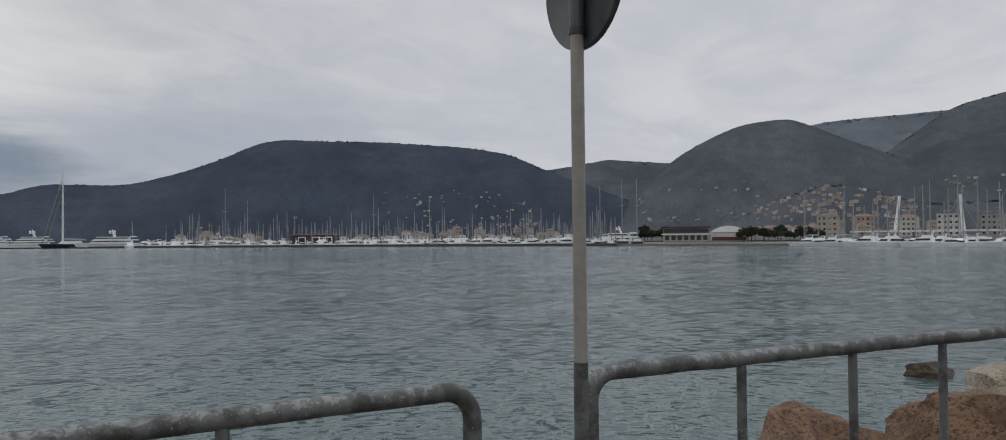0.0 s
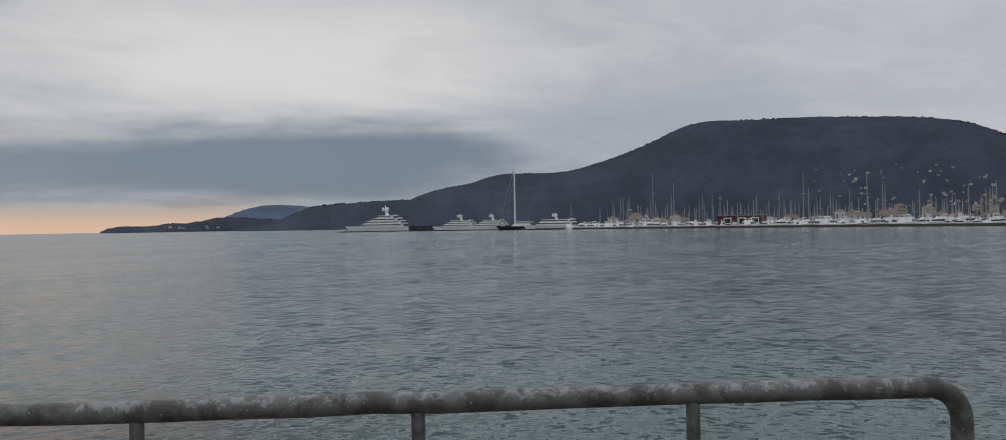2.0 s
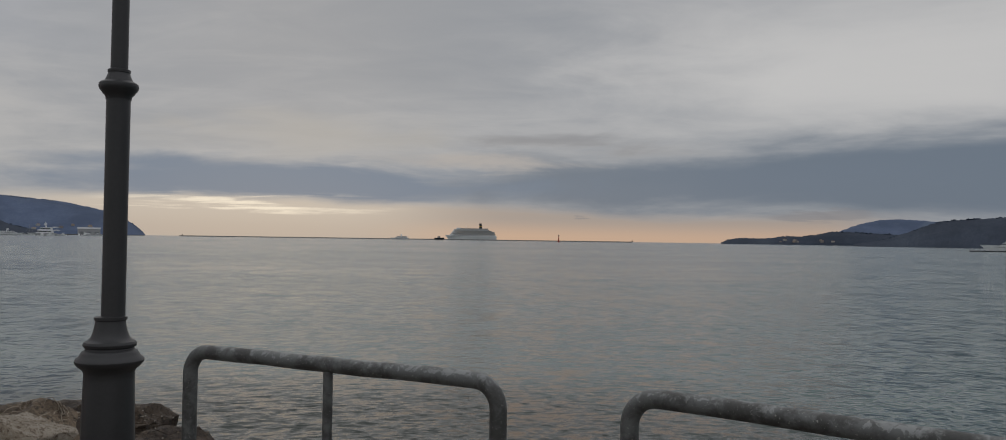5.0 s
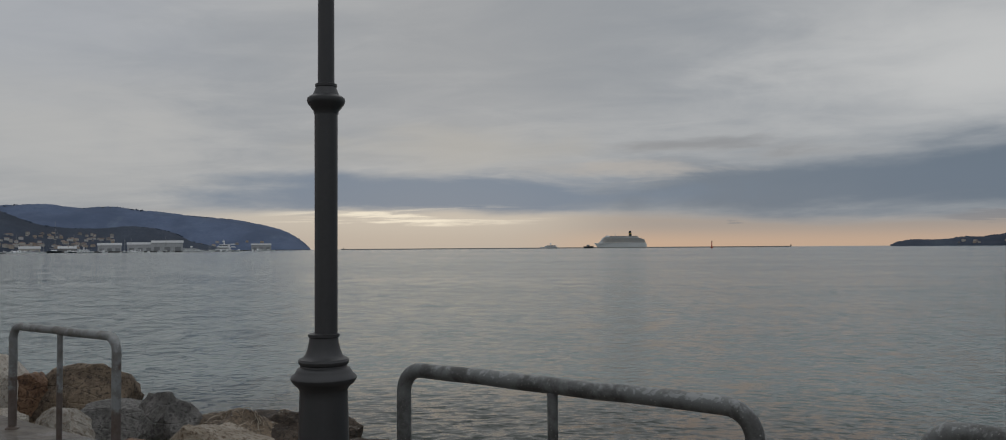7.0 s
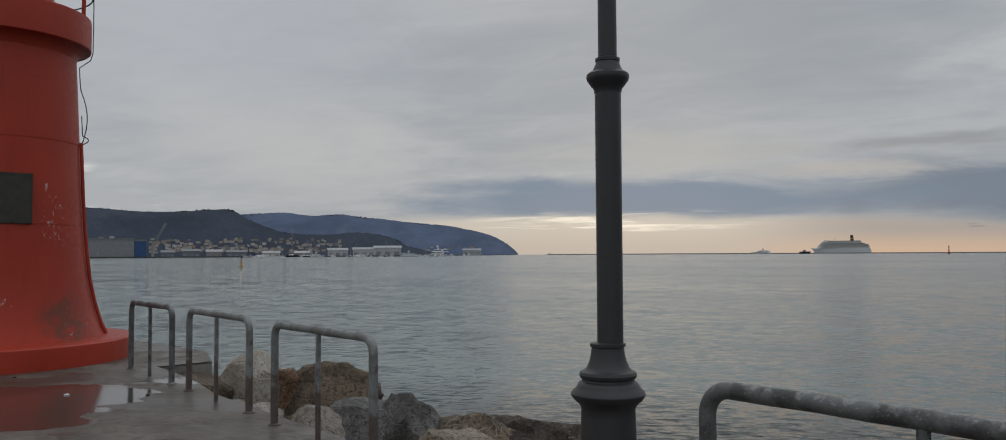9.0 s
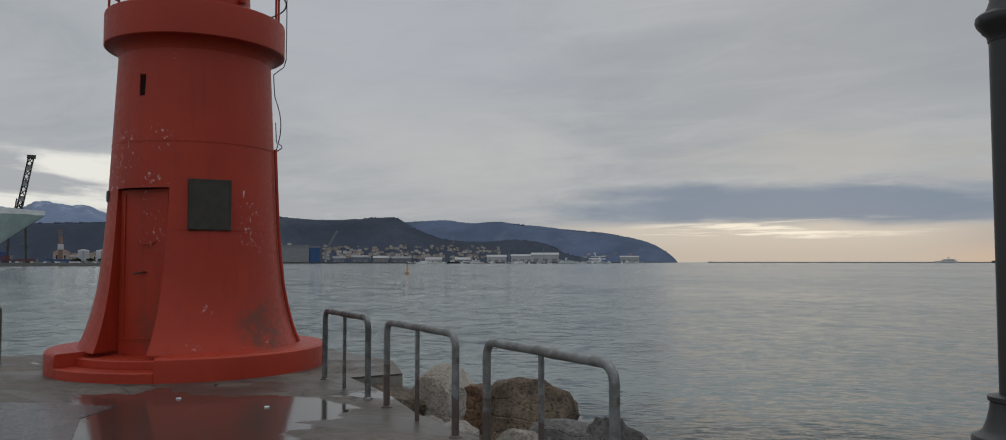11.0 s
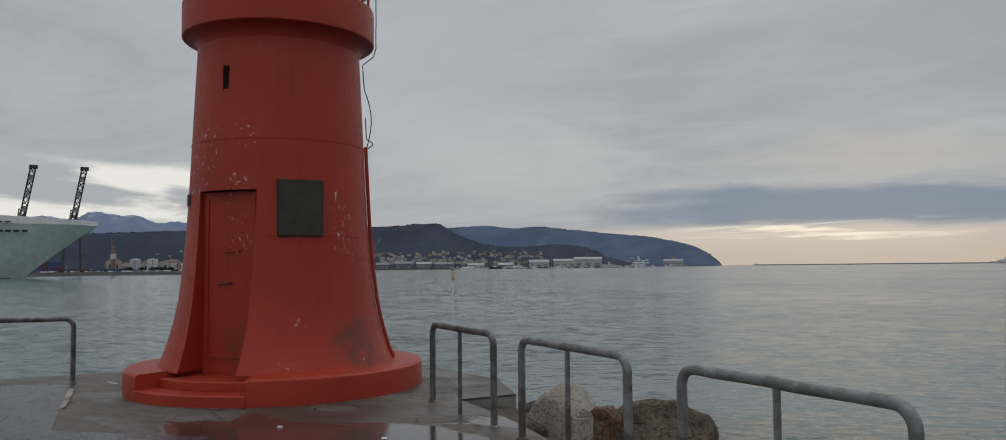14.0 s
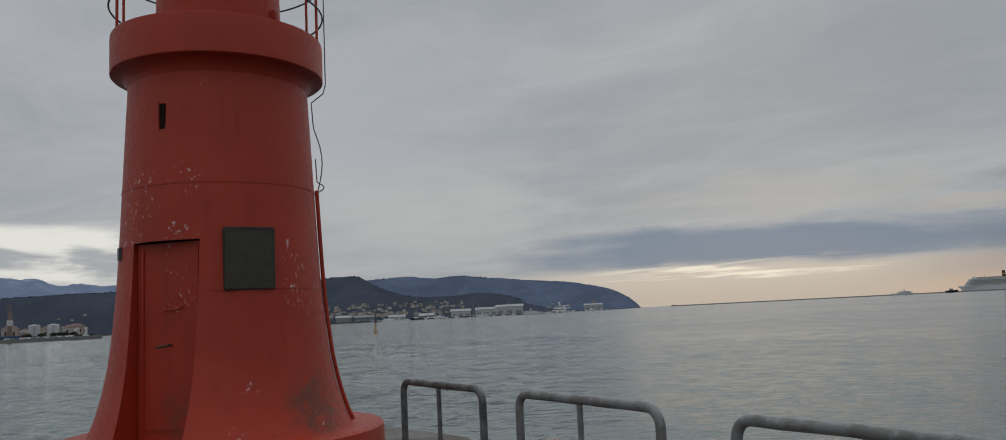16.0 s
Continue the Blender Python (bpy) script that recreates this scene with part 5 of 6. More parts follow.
def scatter(h, count, az0, az1, e0, e1, power=1.0, size=(0.8, 1.3), pick=(0, 1, 2, 3, 4)):
    done = 0
    for _ in range(count * 6):
        if done >= count:
            break
        az, el = rng.uniform(az0, az1), e0 + (e1 - e0) * rng.random() ** power
        hit = on_slope(h, az, el)
        if hit:
            done += 1
            s = rng.uniform(*size)
            copy_thing(protos[rng.choice(pick)], at(az, hit[0], hit[1], rng.uniform(-35, 35))).scale = (s, s, s * rng.uniform(0.9, 1.25))


def make_village():
    """Plaster in several tones dulled by painted haze, one for each house."""
    def build(n, s, co):
        rnd = n.add("ShaderNodeNewGeometry").outputs["Random Per Island"]
        col = n.mix(n.span(rnd, 0.2, 0.3), (0.40, 0.33, 0.26), (0.50, 0.47, 0.42))
        col = n.mix(n.span(rnd, 0.55, 0.6), col, (0.56, 0.55, 0.53))
        col = n.mix(n.span(rnd, 0.85, 0.9), col, (0.30, 0.28, 0.26))
        col = n.mix(n.span(n.noise(co, 0.3, 4, 0.6), 0.4, 0.7, 0, 0.3), col, (0.25, 0.23, 0.21))
        set_in(n, s, col, 0.8)
    return material("village_plaster", build)


VILLAGE = make_village()


def village(h, label, count, az0, az1, e0, e1, power, size):
    """Far houses too small to tell apart one by one, set into a hillside."""
    bm = bmesh.new()
    done = 0
    for _ in range(count * 6):
        if done >= count:
            break
        az, el = rng.uniform(az0, az1), e0 + (e1 - e0) * rng.random() ** power
        hit = on_slope(h, az, el)
        if not hit:
            continue
        done += 1
        k = rng.uniform(*size)
        w, dp, hh = 6.5 * k * rng.uniform(0.7, 1.4), 9 * k, 7 * k * rng.uniform(0.7, 1.4)
        m = at(az, hit[0], hit[1], rng.uniform(-35, 35))
        lo = [bm.verts.new(m @ Vector(p)) for p in ((-w, 0, -3), (w, 0, -3), (w, dp, -3), (-w, dp, -3))]
        hi = [bm.verts.new(m @ Vector(p)) for p in ((-w, 0, hh), (w, 0, hh), (w, dp, hh), (-w, dp, hh))]
        for i in range(4):
            bm.faces.new((lo[i], lo[(i + 1) % 4], hi[(i + 1) % 4], hi[i]))
        ev = [bm.verts.new(m @ Vector(p)) for p in ((-w - .4, -.4, hh), (w + .4, -.4, hh), (w + .4, dp + .4, hh), (-w - .4, dp + .4, hh), (-w * .4, dp / 2, hh + w * .3), (w * .4, dp / 2, hh + w * .3))]
        for q in ((0, 1, 5, 4), (1, 2, 5), (2, 3, 4, 5), (3, 0, 4)):
            bm.faces.new([ev[i] for i in q]).material_index = 1
    ob = tagged(part("far_houses", bm, VILLAGE), label, "houses", kind="stuff")
    ob.data.materials.append(ROOF)


scatter(HILLS["west"], 70, 63.0, 73.5, 0.5, 3.3, 1.5, (0.20, 0.38), (0, 2, 3, 3, 4, 2))
scatter(HILLS["west"], 3, 50, 60, 0.8, 1.6, 1.0, (0.25, 0.4))
village(HILLS["dome"], "small pale villas among the trees of the round hill", 34, 80, 90, 0.9, 3.6, 1.4, (0.22, 0.42))
scatter(HILLS["town"], 120, 88.3, 97.8, 0.5, 3.0, 0.6, (0.26, 0.46), (0, 2, 1, 2, 3, 0))
village(HILLS["north"], "scattered houses on the high wooded hill", 38, 97.5, 104, 1.4, 3.6, 1.2, (0.28, 0.5))
for k in range(24):
    az = rng.choice((rng.uniform(62, 76.5), rng.uniform(64, 74)))
    copy_thing(rng.choice(blocks[:4]), at(az, rng.uniform(760, 1050), SEA + 1.3, rng.uniform(-35, 35))).scale = (rng.uniform(0.3, 0.65), 0.6, rng.uniform(0.3, 0.85))
for k in range(70):
    az = rng.choice((rng.uniform(60, 77), rng.uniform(49.5, 56), rng.uniform(91, 104), rng.uniform(62, 75)))
    s = rng.uniform(0.35, 0.65)
    copy_thing(rng.choice(protos), at(az, rng.uniform(620, 1000), SEA + 1.3, rng.uniform(-40, 40))).scale = (s * rng.uniform(0.8, 1.5), s, s * rng.uniform(0.8, 1.7))
for k in range(18):
    az = rng.uniform(91.5, 104)
    copy_thing(rng.choice(blocks), at(az, rng.uniform(600, 900), SEA + 1.3, rng.uniform(-30, 30))).scale = (rng.uniform(0.3, 0.6), 0.6, rng.uniform(0.4, 1.0))

# footbridge with two leaning white pylons
bridge = thing("footbridge", at(98.5, 330, SEA + 1.2), "white cable-stayed footbridge with two leaning pylons", "bridge")
part("deck", box(bmesh.new(), -26, 26, -1.5, 1.5, 2.6, 3.2), WHITE, bridge)
for x0, x1 in ((-11.6, -9.4), (11.0, 9.6)):
    part("pylon", tube(bmesh.new(), [(x0, 0, -2), (x1, 0, 15.6)], [0.75, 0.5], 10), WHITE, bridge, "leaning white pylon")
    for k in (0.35, 0.7, 1.0):
        for s in (-1, 1):
            part("cable", tube(bmesh.new(), [(x1, 0, 14.8), (x0 + s * 12 * k, 0, 3.1)], 0.05, 4), SPAR, bridge)
for x in (-22, -5, 5, 22):
    part("pier_leg", tube(bmesh.new(), [(x, 0, -3), (x, 0, 2.7)], 0.5, 8), STONE, bridge)

# ---- snow-dusted mountains far to the east ----
def make_mountain():
    def build(n, s, co):
        sep = n.add("ShaderNodeSeparateXYZ")
        n.put(sep.inputs[0], co)
        f = n.noise(co, 0.012, 6, 0.65)
        # both rock tones carry the blue of distance haze
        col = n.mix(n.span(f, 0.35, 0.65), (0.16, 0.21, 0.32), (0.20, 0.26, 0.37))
        lvl = n.math("ADD", sep.outputs[2], n.math("MULTIPLY", n.math("SUBTRACT", f, 0.5), 330.0))
        col = n.mix(n.span(lvl, 285, 350, 0, 0.5), col, (0.55, 0.59, 0.68))
        set_in(n, s, col, 0.9)
    return material("snowy_mountain", build)


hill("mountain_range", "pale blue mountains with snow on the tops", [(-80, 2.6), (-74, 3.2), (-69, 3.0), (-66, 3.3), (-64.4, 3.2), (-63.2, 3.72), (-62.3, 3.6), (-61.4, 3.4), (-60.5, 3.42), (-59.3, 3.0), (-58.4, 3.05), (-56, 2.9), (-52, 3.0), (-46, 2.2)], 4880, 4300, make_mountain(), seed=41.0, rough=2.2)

# ---- eastern shore ----
strip("shore_east", "low built-up eastern shore", (-80, -21.9), lambda a: 1500 if a < -30 else 1500 + (a + 30) * 200, 3300, SEA + 2.0, SHORE, "shore")
strip("port_quay", "long concrete port quay with parked cars", (-80, -57.0), 640, 770, SEA + 2.2, STONE, "quay")

hangar = thing("shipyard_hall", at(-48.25, 1520, SEA + 2), "long grey shipyard hall with a tall blue door", "shipyard hall")
part("wall", box(bmesh.new(), -60, 34, 0, 60, 0, 29), STEEL, hangar)
part("roof", box(bmesh.new(), -61, 35, -1, 61, 29, 31), ROOF_GREY, hangar)
part("blue_door", box(bmesh.new(), 35, 52, -1, 40, 0, 26), BLUE, hangar, "tall bright blue sliding door")
part("roof_cap", box(bmesh.new(), 34.5, 53, -1.5, 41, 26, 28.5), ROOF_GREY, hangar)
for k in range(6):
    part("gate", box(bmesh.new(), -50 + 14 * k, -46 + 14 * k, -0.6, 0.2, 0, 7), PLASTERS[4], hangar)


def shed(m, label, w, h, mat, roof, bays=3):
    ob = thing("shed", m, label, "shed", "eastern waterfront sheds")
    part("wall", box(bmesh.new(), -w / 2, w / 2, 0, 25, 0, h), mat, ob)
    bm = bmesh.new()
    v = [bm.verts.new(p) for p in ((-w / 2 - 1, -1, h), (w / 2 + 1, -1, h), (w / 2 + 1, 26, h), (-w / 2 - 1, 26, h), (-w / 2 - 1, 12.5, h + 4), (w / 2 + 1, 12.5, h + 4))]
    for q in ((0, 1, 5, 4), (2, 3, 4, 5), (1, 2, 5), (3, 0, 4), (3, 2, 1, 0)):
        bm.faces.new([v[i] for i in q])
    part("roof", bm, roof, ob)
    for k in range(bays):
        x = -w / 2 + w * (k + 0.5) / bays
        part("gate", box(bmesh.new(), x - w / bays * 0.28, x + w / bays * 0.28, -0.5, 0.2, 0, h * 0.5), STEEL, ob)
    return ob


# PALE is white sheeting greyed by haze in its colour
PALE = plain("pale_grey_sheeting", (0.46, 0.47, 0.48))
SLATE = plain("blue_grey_sheeting", (0.17, 0.20, 0.24))
for az, w, h, mat, lab in ((-45.0, 22, 7, SLATE, "low blue-grey shed beside the blue door"), (-43.6, 30, 9, SLATE, "blue-grey waterfront shed with dark gates"), (-42.2, 26, 8, PLASTERS[4], "low grey waterfront workshop"), (-40.8, 34, 7, SLATE, "long low shed clad in slate-grey sheeting"),
                           (-34.25, 36, 10, PALE, "pale grey boat hall with a shallow roof"), (-32.5, 40, 11, PALE, "grey-white waterfront shed beside the moorings"), (-30.9, 50, 14, PALE, "large pale shipyard building with a long roof"), (-38.6, 30, 5, PLASTERS[2], "low cream waterfront building"), (-36.6, 26, 5, PLASTERS[4], "low grey boathouse by the water")):
    shed(at(az, 1530, SEA + 2), lab, w, h, mat, ROOF_GREY if mat is SLATE else PALE)

shed(at(-25.1, 2530, SEA + 2), "pale building on the far point", 56, 15, PALE, PALE)

rng = random.Random(33)
for az, s in ((-37.3, 2.75), (-36.5, 2.1), (-36.2, 1.7), (-34.75, 1.2), (-33.4, 1.2), (-33.0, 2.0), (-39.3, 1.9), (-40.2, 1.1), (-35.5, 0.9), (-31.0, 1.5), (-28.3, 1.3), (-37.9, 1.2), (-32.0, 1.0)):
    copy_thing(rng.choice(first), at(az, 1460 + rng.uniform(-10, 30), turn=rng.choice((20, 80, 150)))).scale = (1.6, 1.6, s * 1.05)
for k in range(34):
    ob = copy_thing(mb, at(rng.uniform(-41, -24.5), 1465 + rng.uniform(0, 30), turn=rng.choice((0, 30, 90, 150, 175))))
    s = rng.uniform(0.8, 1.6)
    ob.scale = (s, s, s * 0.9)
superyacht(at(-29.35, 1440, turn=5), "white yacht moored off the eastern shipyard", 32, 10, decks=2)
superyacht(at(-27.6, 1500, turn=180), "grey ship with a tall mast under the promontory", 40, 21, PALE, decks=2)
superyacht(at(-35.6, 1450, turn=15), "white yacht among the eastern moorings", 24, 9, decks=2)
village(HILLS["east"], "dense small houses above the eastern waterfront", 190, -46.0, -34.0, 0.12, 1.05, 1.4, (0.38, 0.66))
village(HILLS["east"], "scattered houses under the eastern ridge", 24, -62, -45, 0.3, 1.3, 1.0, (0.4, 0.66))
village(HILLS["promontory"], "few far houses on the promontory", 12, -32, -25, 0.15, 0.5, 1.0, (0.7, 1.1))
village(HILLS["cape"], "ochre houses along the low headland", 9, 18.5, 23.5, 0.05, 0.2, 1.0, (0.4, 0.7))
copy_thing(protos[3], at(27.2, 2200, SEA + 1)).scale = (1.3, 1.3, 1.2)
for k in range(10):
    copy_thing(protos[k % 5], at(rng.uniform(-62, -58), 1540, SEA + 2, rng.uniform(-15, 15))).scale = (1.8, 1.3, rng.uniform(1.2, 2.4))


def lattice(name, parent, a, b, w, mat, n=8, r=0.5, label=""):
    """A four-legged lattice boom from a to b."""
    a, b = Vector(a), Vector(b)
    d = (b - a).normalized()
    s = d.cross(Vector((0, 1, 0))).normalized() * w / 2
    u = d.cross(s).normalized() * w / 2
    bm = bmesh.new()
    cs = [s + u, s - u, -s - u, -s + u]
    for c in cs:
        tube(bm, [a + c, b + c], r, 5)
    for k in range(n):
        p, q = a + (b - a) * (k / n), a + (b - a) * ((k + 1) / n)
        for i in range(4):
            tube(bm, [p + cs[i], q + cs[(i + 1) % 4]], r * 0.6, 4)
    return part(name, bm, mat, parent, label)


def port_crane(m, label):
    """Ship-to-shore crane with its boom raised."""
    ob = thing("port_crane", m, label, "crane", "port gantry cranes")
    for x in (-8, 8):
        for y in (-9, 9):
            part("leg", tube(bmesh.new(), [(x, y, 0), (x * 0.8, y, 44)], 1.0, 6), DARKSTEEL, ob)
        part("sill_beam", box(bmesh.new(), x - 1, x + 1, -10, 10, 14, 16), DARKSTEEL, ob)
    part("girder", box(bmesh.new(), -3, 3, -20, 22, 43, 46), DARKSTEEL, ob)
    part("machine_house", box(bmesh.new(), -4, 4, 6, 18, 46, 51), DARKSTEEL, ob)
    lattice("apex_frame", ob, (-1, 0, 45), (1, -2, 62), 5, DARKSTEEL, 4, 0.55)
    lattice("boom", ob, (0, -12, 46), (9.5, -24, 101), 4.4, DARKSTEEL, 9, 0.75, "raised lattice boom with pale bands")
    for k in (0.28, 0.55, 0.82):
        p = Vector((0, -12, 46)).lerp(Vector((9.5, -24, 101)), k)
        part("pale_band", box(bmesh.new(), p.x - 2.1, p.x + 2.1, p.y - 2.6, p.y + 2.6, p.z - 2.6, p.z + 2.6), SPAR, ob)
    part("boom_tip", box(bmesh.new(), 6.0, 13.5, -27, -21, 100, 103), DARKSTEEL, ob)
    for q in ((0, -2, 62), (-9, 20, 46)):
        part("tie", tube(bmesh.new(), [q, (2.5, -13, 62)], 0.3, 4), DARKSTEEL, ob)
    return ob


c0 = port_crane(at(-66.95, 935, SEA + 2), "dark ship-to-shore gantry crane with raised boom")
copy_thing(c0, at(-64.2, 935, SEA + 2))
lc = thing("harbour_crane", at(-61.9, 700, SEA + 2), "rust-coloured harbour crane with a short jib", "crane")
part("tower", tube(bmesh.new(), [(0, 0, 0), (0, 0, 20)], [2.0, 1.2], 8), ROOF, lc)
part("cab", box(bmesh.new(), -2, 2, -2, 2, 10, 14), PLASTERS[3], lc)
lattice("jib", lc, (0, 0, 14), (-0.8, 0, 25), 1.6, ROOF, 6, 0.25)
sc = thing("shipyard_crane", at(-45.9, 1500, SEA + 2), "pale shipyard jib crane beside the hall", "crane")
part("tower", tube(bmesh.new(), [(0, 0, 0), (0, 0, 22)], [2.4, 1.6], 8), STEEL, sc)
lattice("jib", sc, (0, 0, 20), (20, 0, 56), 3, STEEL, 8, 0.5)
mats = [BLUE, RUSTRED, BLUE, PLASTERS[4], RUSTRED, OXBLOOD]
for k in range(40):
    az = -67.5 + 6.4 * rng.random() ** 1.5
    lv = rng.randrange(4) if az < -64.8 else 0
    back = 690 + rng.choice((0, 8, 16))
    c = thing("shipping_container", at(az, back, SEA + 2.2 + lv * 2.62), ("blue", "red", "blue", "grey", "red", "brown")[k % 6] + " steel shipping container stacked on the quay", "container", "stacked containers")
    bm = box(bmesh.new(), -6.1, 6.1, 0, 2.44, 0, 2.6)
    for j in range(14):
        box(bm, -5.9 + 0.85 * j, -5.5 + 0.85 * j, -0.08, 0.02, 0.15, 2.45)
    part("body", bm, mats[k % 6], c)
    part("door", box(bmesh.new(), 6.1, 6.16, 0.1, 2.34, 0.1, 2.5), mats[k % 6], c)
    if lv:
        for j in range(lv):
            copy_thing(c, at(az, back, SEA + 2.2 + j * 2.62))

def storage_tank(m, label):
    ob = thing("storage_tank", m, label, "tank", "storage tanks on the quay")
    part("shell", lathe(bmesh.new(), [(3.9, 0), (3.9, 9.2), (3.86, 9.3)], 32), PALE, ob, smooth=40)
    part("roof", lathe(bmesh.new(), [(3.95, 9.28), (3.9, 9.45), (0.3, 10.2)], 32), PLASTERS[3], ob, smooth=40)
    part("ladder", box(bmesh.new(), -0.3, 0.3, -4.05, -3.9, 0, 9.8), STEEL, ob)
    return ob


tank = storage_tank(at(-60.65, 705, SEA + 2.2), "white cylindrical storage tank behind the port quay")
copy_thing(tank, at(-59.65, 708, SEA + 2.2))


def parked_car(m, label, mat):
    """A small car, its nose to local +x."""
    ob = thing("parked_car", m, label, "car", "cars parked on the port quay")
    part("body", taper_box(bmesh.new(), -2.1, 2.1, 0.85, 0.3, 0.95, 0.15, 0.1, 0.05), mat, ob)
    part("cabin", taper_box(bmesh.new(), -1.5, 0.9, 0.8, 0.95, 1.5, 0.7, 0.4, 0.15), GLASS_DARK, ob)
    for x in (-1.3, 1.3):
        part("wheel", tube(bmesh.new(), [(x, -0.9, 0.32), (x, -0.6, 0.32)], 0.32, 10), BLACK, ob)
    return ob


cars = [parked_car(at(-60 - 0.3 * k, 645, SEA + 2.2, 90), lab, mat) for k, (lab, mat) in enumerate((("white car parked on the port quay", WHITE), ("grey car parked on the port quay", STEEL), ("dark car parked on the port quay", NAVY)))]
for k in range(38):
    copy_thing(rng.choice(cars), at(-66.0 + 8.6 * (k + rng.uniform(0.1, 0.6)) / 38, 643.5 + rng.choice((0, 0, 5)), SEA + 2.2, rng.choice((90, 100, 0, 180))))

# ---- liner bow ----
def liner():
    ob = thing("moored_liner", at(-62.75, 455), "pale green-white bow of a moored passenger ship", "ship")
    bm = bmesh.new()
    rows = []
    n = 26
    for i in range(n + 1):
        f = i / n
        x = -95 * (1 - f)
        top = 25.6 if i < n - 1 else 25.0
        half = 13 * (1 - f ** 5) + 0.05
        col = []
        for j in range(9):
            g = j / 8
            z = -1 + (top + 1) * g
            w = half * (0.55 + 0.45 * g ** 0.7) * (1 - (1 - g) ** 1.3 * f ** 3 * 0.9)
            over = 33 * (1 - g) ** 0.92 * max(0, (f - 0.35) / 0.65) ** 1.2
            col.append((x - over, w, z))
        rows.append([bm.verts.new((x, -w, z)) for x, w, z in col] + [bm.verts.new((x, w, z)) for x, w, z in reversed(col)])
    m = len(rows[0])
    for a, b in zip(rows, rows[1:]):
        for k in range(m):
            bm.faces.new((a[k], b[k], b[(k + 1) % m], a[(k + 1) % m]))
    bm.faces.new(rows[0])
    bm.faces.new(rows[-1][::-1])
    bmesh.ops.recalc_face_normals(bm, faces=bm.faces[:])
    part("hull", bm, SHIPWHITE, ob, "smooth pale hull with a long raked bow", smooth=40)
    bm = bmesh.new()
    for i in range(20):
        f0, f1 = 0.30 + 0.70 * i / 20, 0.30 + 0.70 * (i + 1) / 20
        for s in (-1, 1):
            q = []
            for f, z in ((f0, 25.3), (f1, 25.3), (f1, 31.5 - 4.2 * f1), (f0, 31.5 - 4.2 * f0)):
                q.append((-95 * (1 - f), s * (13 * (1 - f ** 5) + 0.1), z))
            a = [bm.verts.new(p) for p in q]
            b = [bm.verts.new((x, y - s * 0.3, z)) for x, y, z in q]
            bm.faces.new(a)
            bm.faces.new(b[::-1])
            for k in range(4):
                bm.faces.new((a[k], a[(k + 1) % 4], b[(k + 1) % 4], b[k]))
    bmesh.ops.recalc_face_normals(bm, faces=bm.faces[:])
    part("bulwark", bm, LINERWHITE, ob, "white bulwark along the bow")
    part("superstructure", taper_box(bmesh.new(), -94, -66, 12, 25.5, 38, 6, 0, 1), LINERWHITE, ob)
    for k in range(4):
        part("mooring_port", box(bmesh.new(), -41.5 + 3.3 * k, -39.2 + 3.3 * k, -13.4, -12.2, 21.4, 22.4), GLASS_DARK, ob, "dark mooring opening")
    for k in range(2):
        part("mooring_port", box(bmesh.new(), -41.5 + 3.2 * k, -39.4 + 3.2 * k, -13.4, -12.2, 25.8, 26.3), GLASS_DARK, ob)
    for k, w in enumerate((0.5, 1.2, 0.6)):
        part("name_bar", box(bmesh.new(), -44.6 + 1.2 * k, -44.6 + 1.2 * k + w * 0.7, -13.5, -12.9, 26.9, 28.1), NAVY, ob, "dark bar of unreadable lettering")
    part("foremast", tube(bmesh.new(), [(-6, 0, 26), (-6, 0, 30.5)], 0.25, 6), SPAR, ob)
    part("boot_top", box(bmesh.new(), -95, -36, -8.5, 8.5, -0.6, 0.35), NAVY, ob)


liner()

# ---- ships and marks at sea ----
strip("breakwater", "long low outer breakwater of dark stone greyed by painted haze", (-19.9, 10.4), 2600, 2612, SEA + 2.9, HAZED, "breakwater")
# deck grey with the balconies' shade mixed into its colour
BALCONIES = mottled("shaded_balcony_glass", (0.36, 0.35, 0.33), (0.50, 0.48, 0.45), 0.08, 0.4, relief=0.0)
cruise = thing("cruise_ship", at(-0.65, 4300), "distant white cruise ship with a dark funnel", "cruise ship")
part("hull", hull_mesh(258, 34, 21, 0.08, 2, 0.9), LINERWHITE, cruise)
for o in cruise.children:
    o.matrix_local = Matrix.Rotation(math.pi, 4, "Z")
for k in range(6):
    x0, x1 = -108 + k * 4.5, 124 - 2 * k - (12 * (k - 3) if k > 3 else 0)
    d = part("deck_house", box(bmesh.new(), x0, x1, -15 + k * 0.4, 15 - k * 0.4, 21 + 5.6 * k, 21 + 5.6 * k + 5.3), LINERWHITE if k in (0, 5) else BALCONIES, cruise)
    part("front_lounge", taper_box(bmesh.new(), x0 - 9, x0 + 16, 15.6 - k * 0.5, 21 + 5.6 * k, 21 + 5.6 * k + 5.4, 0, 3, 1), LINERWHITE, cruise)
    part("balcony_band", box(bmesh.new(), x0 + 8, x1 - 6, -15.5 + k * 0.4, -15.2 + k * 0.4, 21 + 5.6 * k + 1.4, 21 + 5.6 * k + 3.4), STEEL, d)
for k in range(2):
    part("bridge_wing", box(bmesh.new(), -82 + 3 * k, -62 + 4 * k, -15 + k, 15 - k, 54 + 4 * k, 58.5 + 4 * k), LINERWHITE, cruise)
part("top_deck", box(bmesh.new(), -60, 84, -9, 9, 54, 60), PLASTERS[4], cruise)
part("funnel", taper_box(bmesh.new(), 38, 54, 6, 58, 86, 3, 1, 1), NAVY, cruise, "dark funnel with a yellow band")
part("funnel_band", box(bmesh.new(), 38.5, 53, -6.2, 6.2, 68, 73), GOLD, cruise)
part("mast", tube(bmesh.new(), [(-30, 0, 60), (-30, 0, 74)], 1.2, 6), LINERWHITE, cruise)
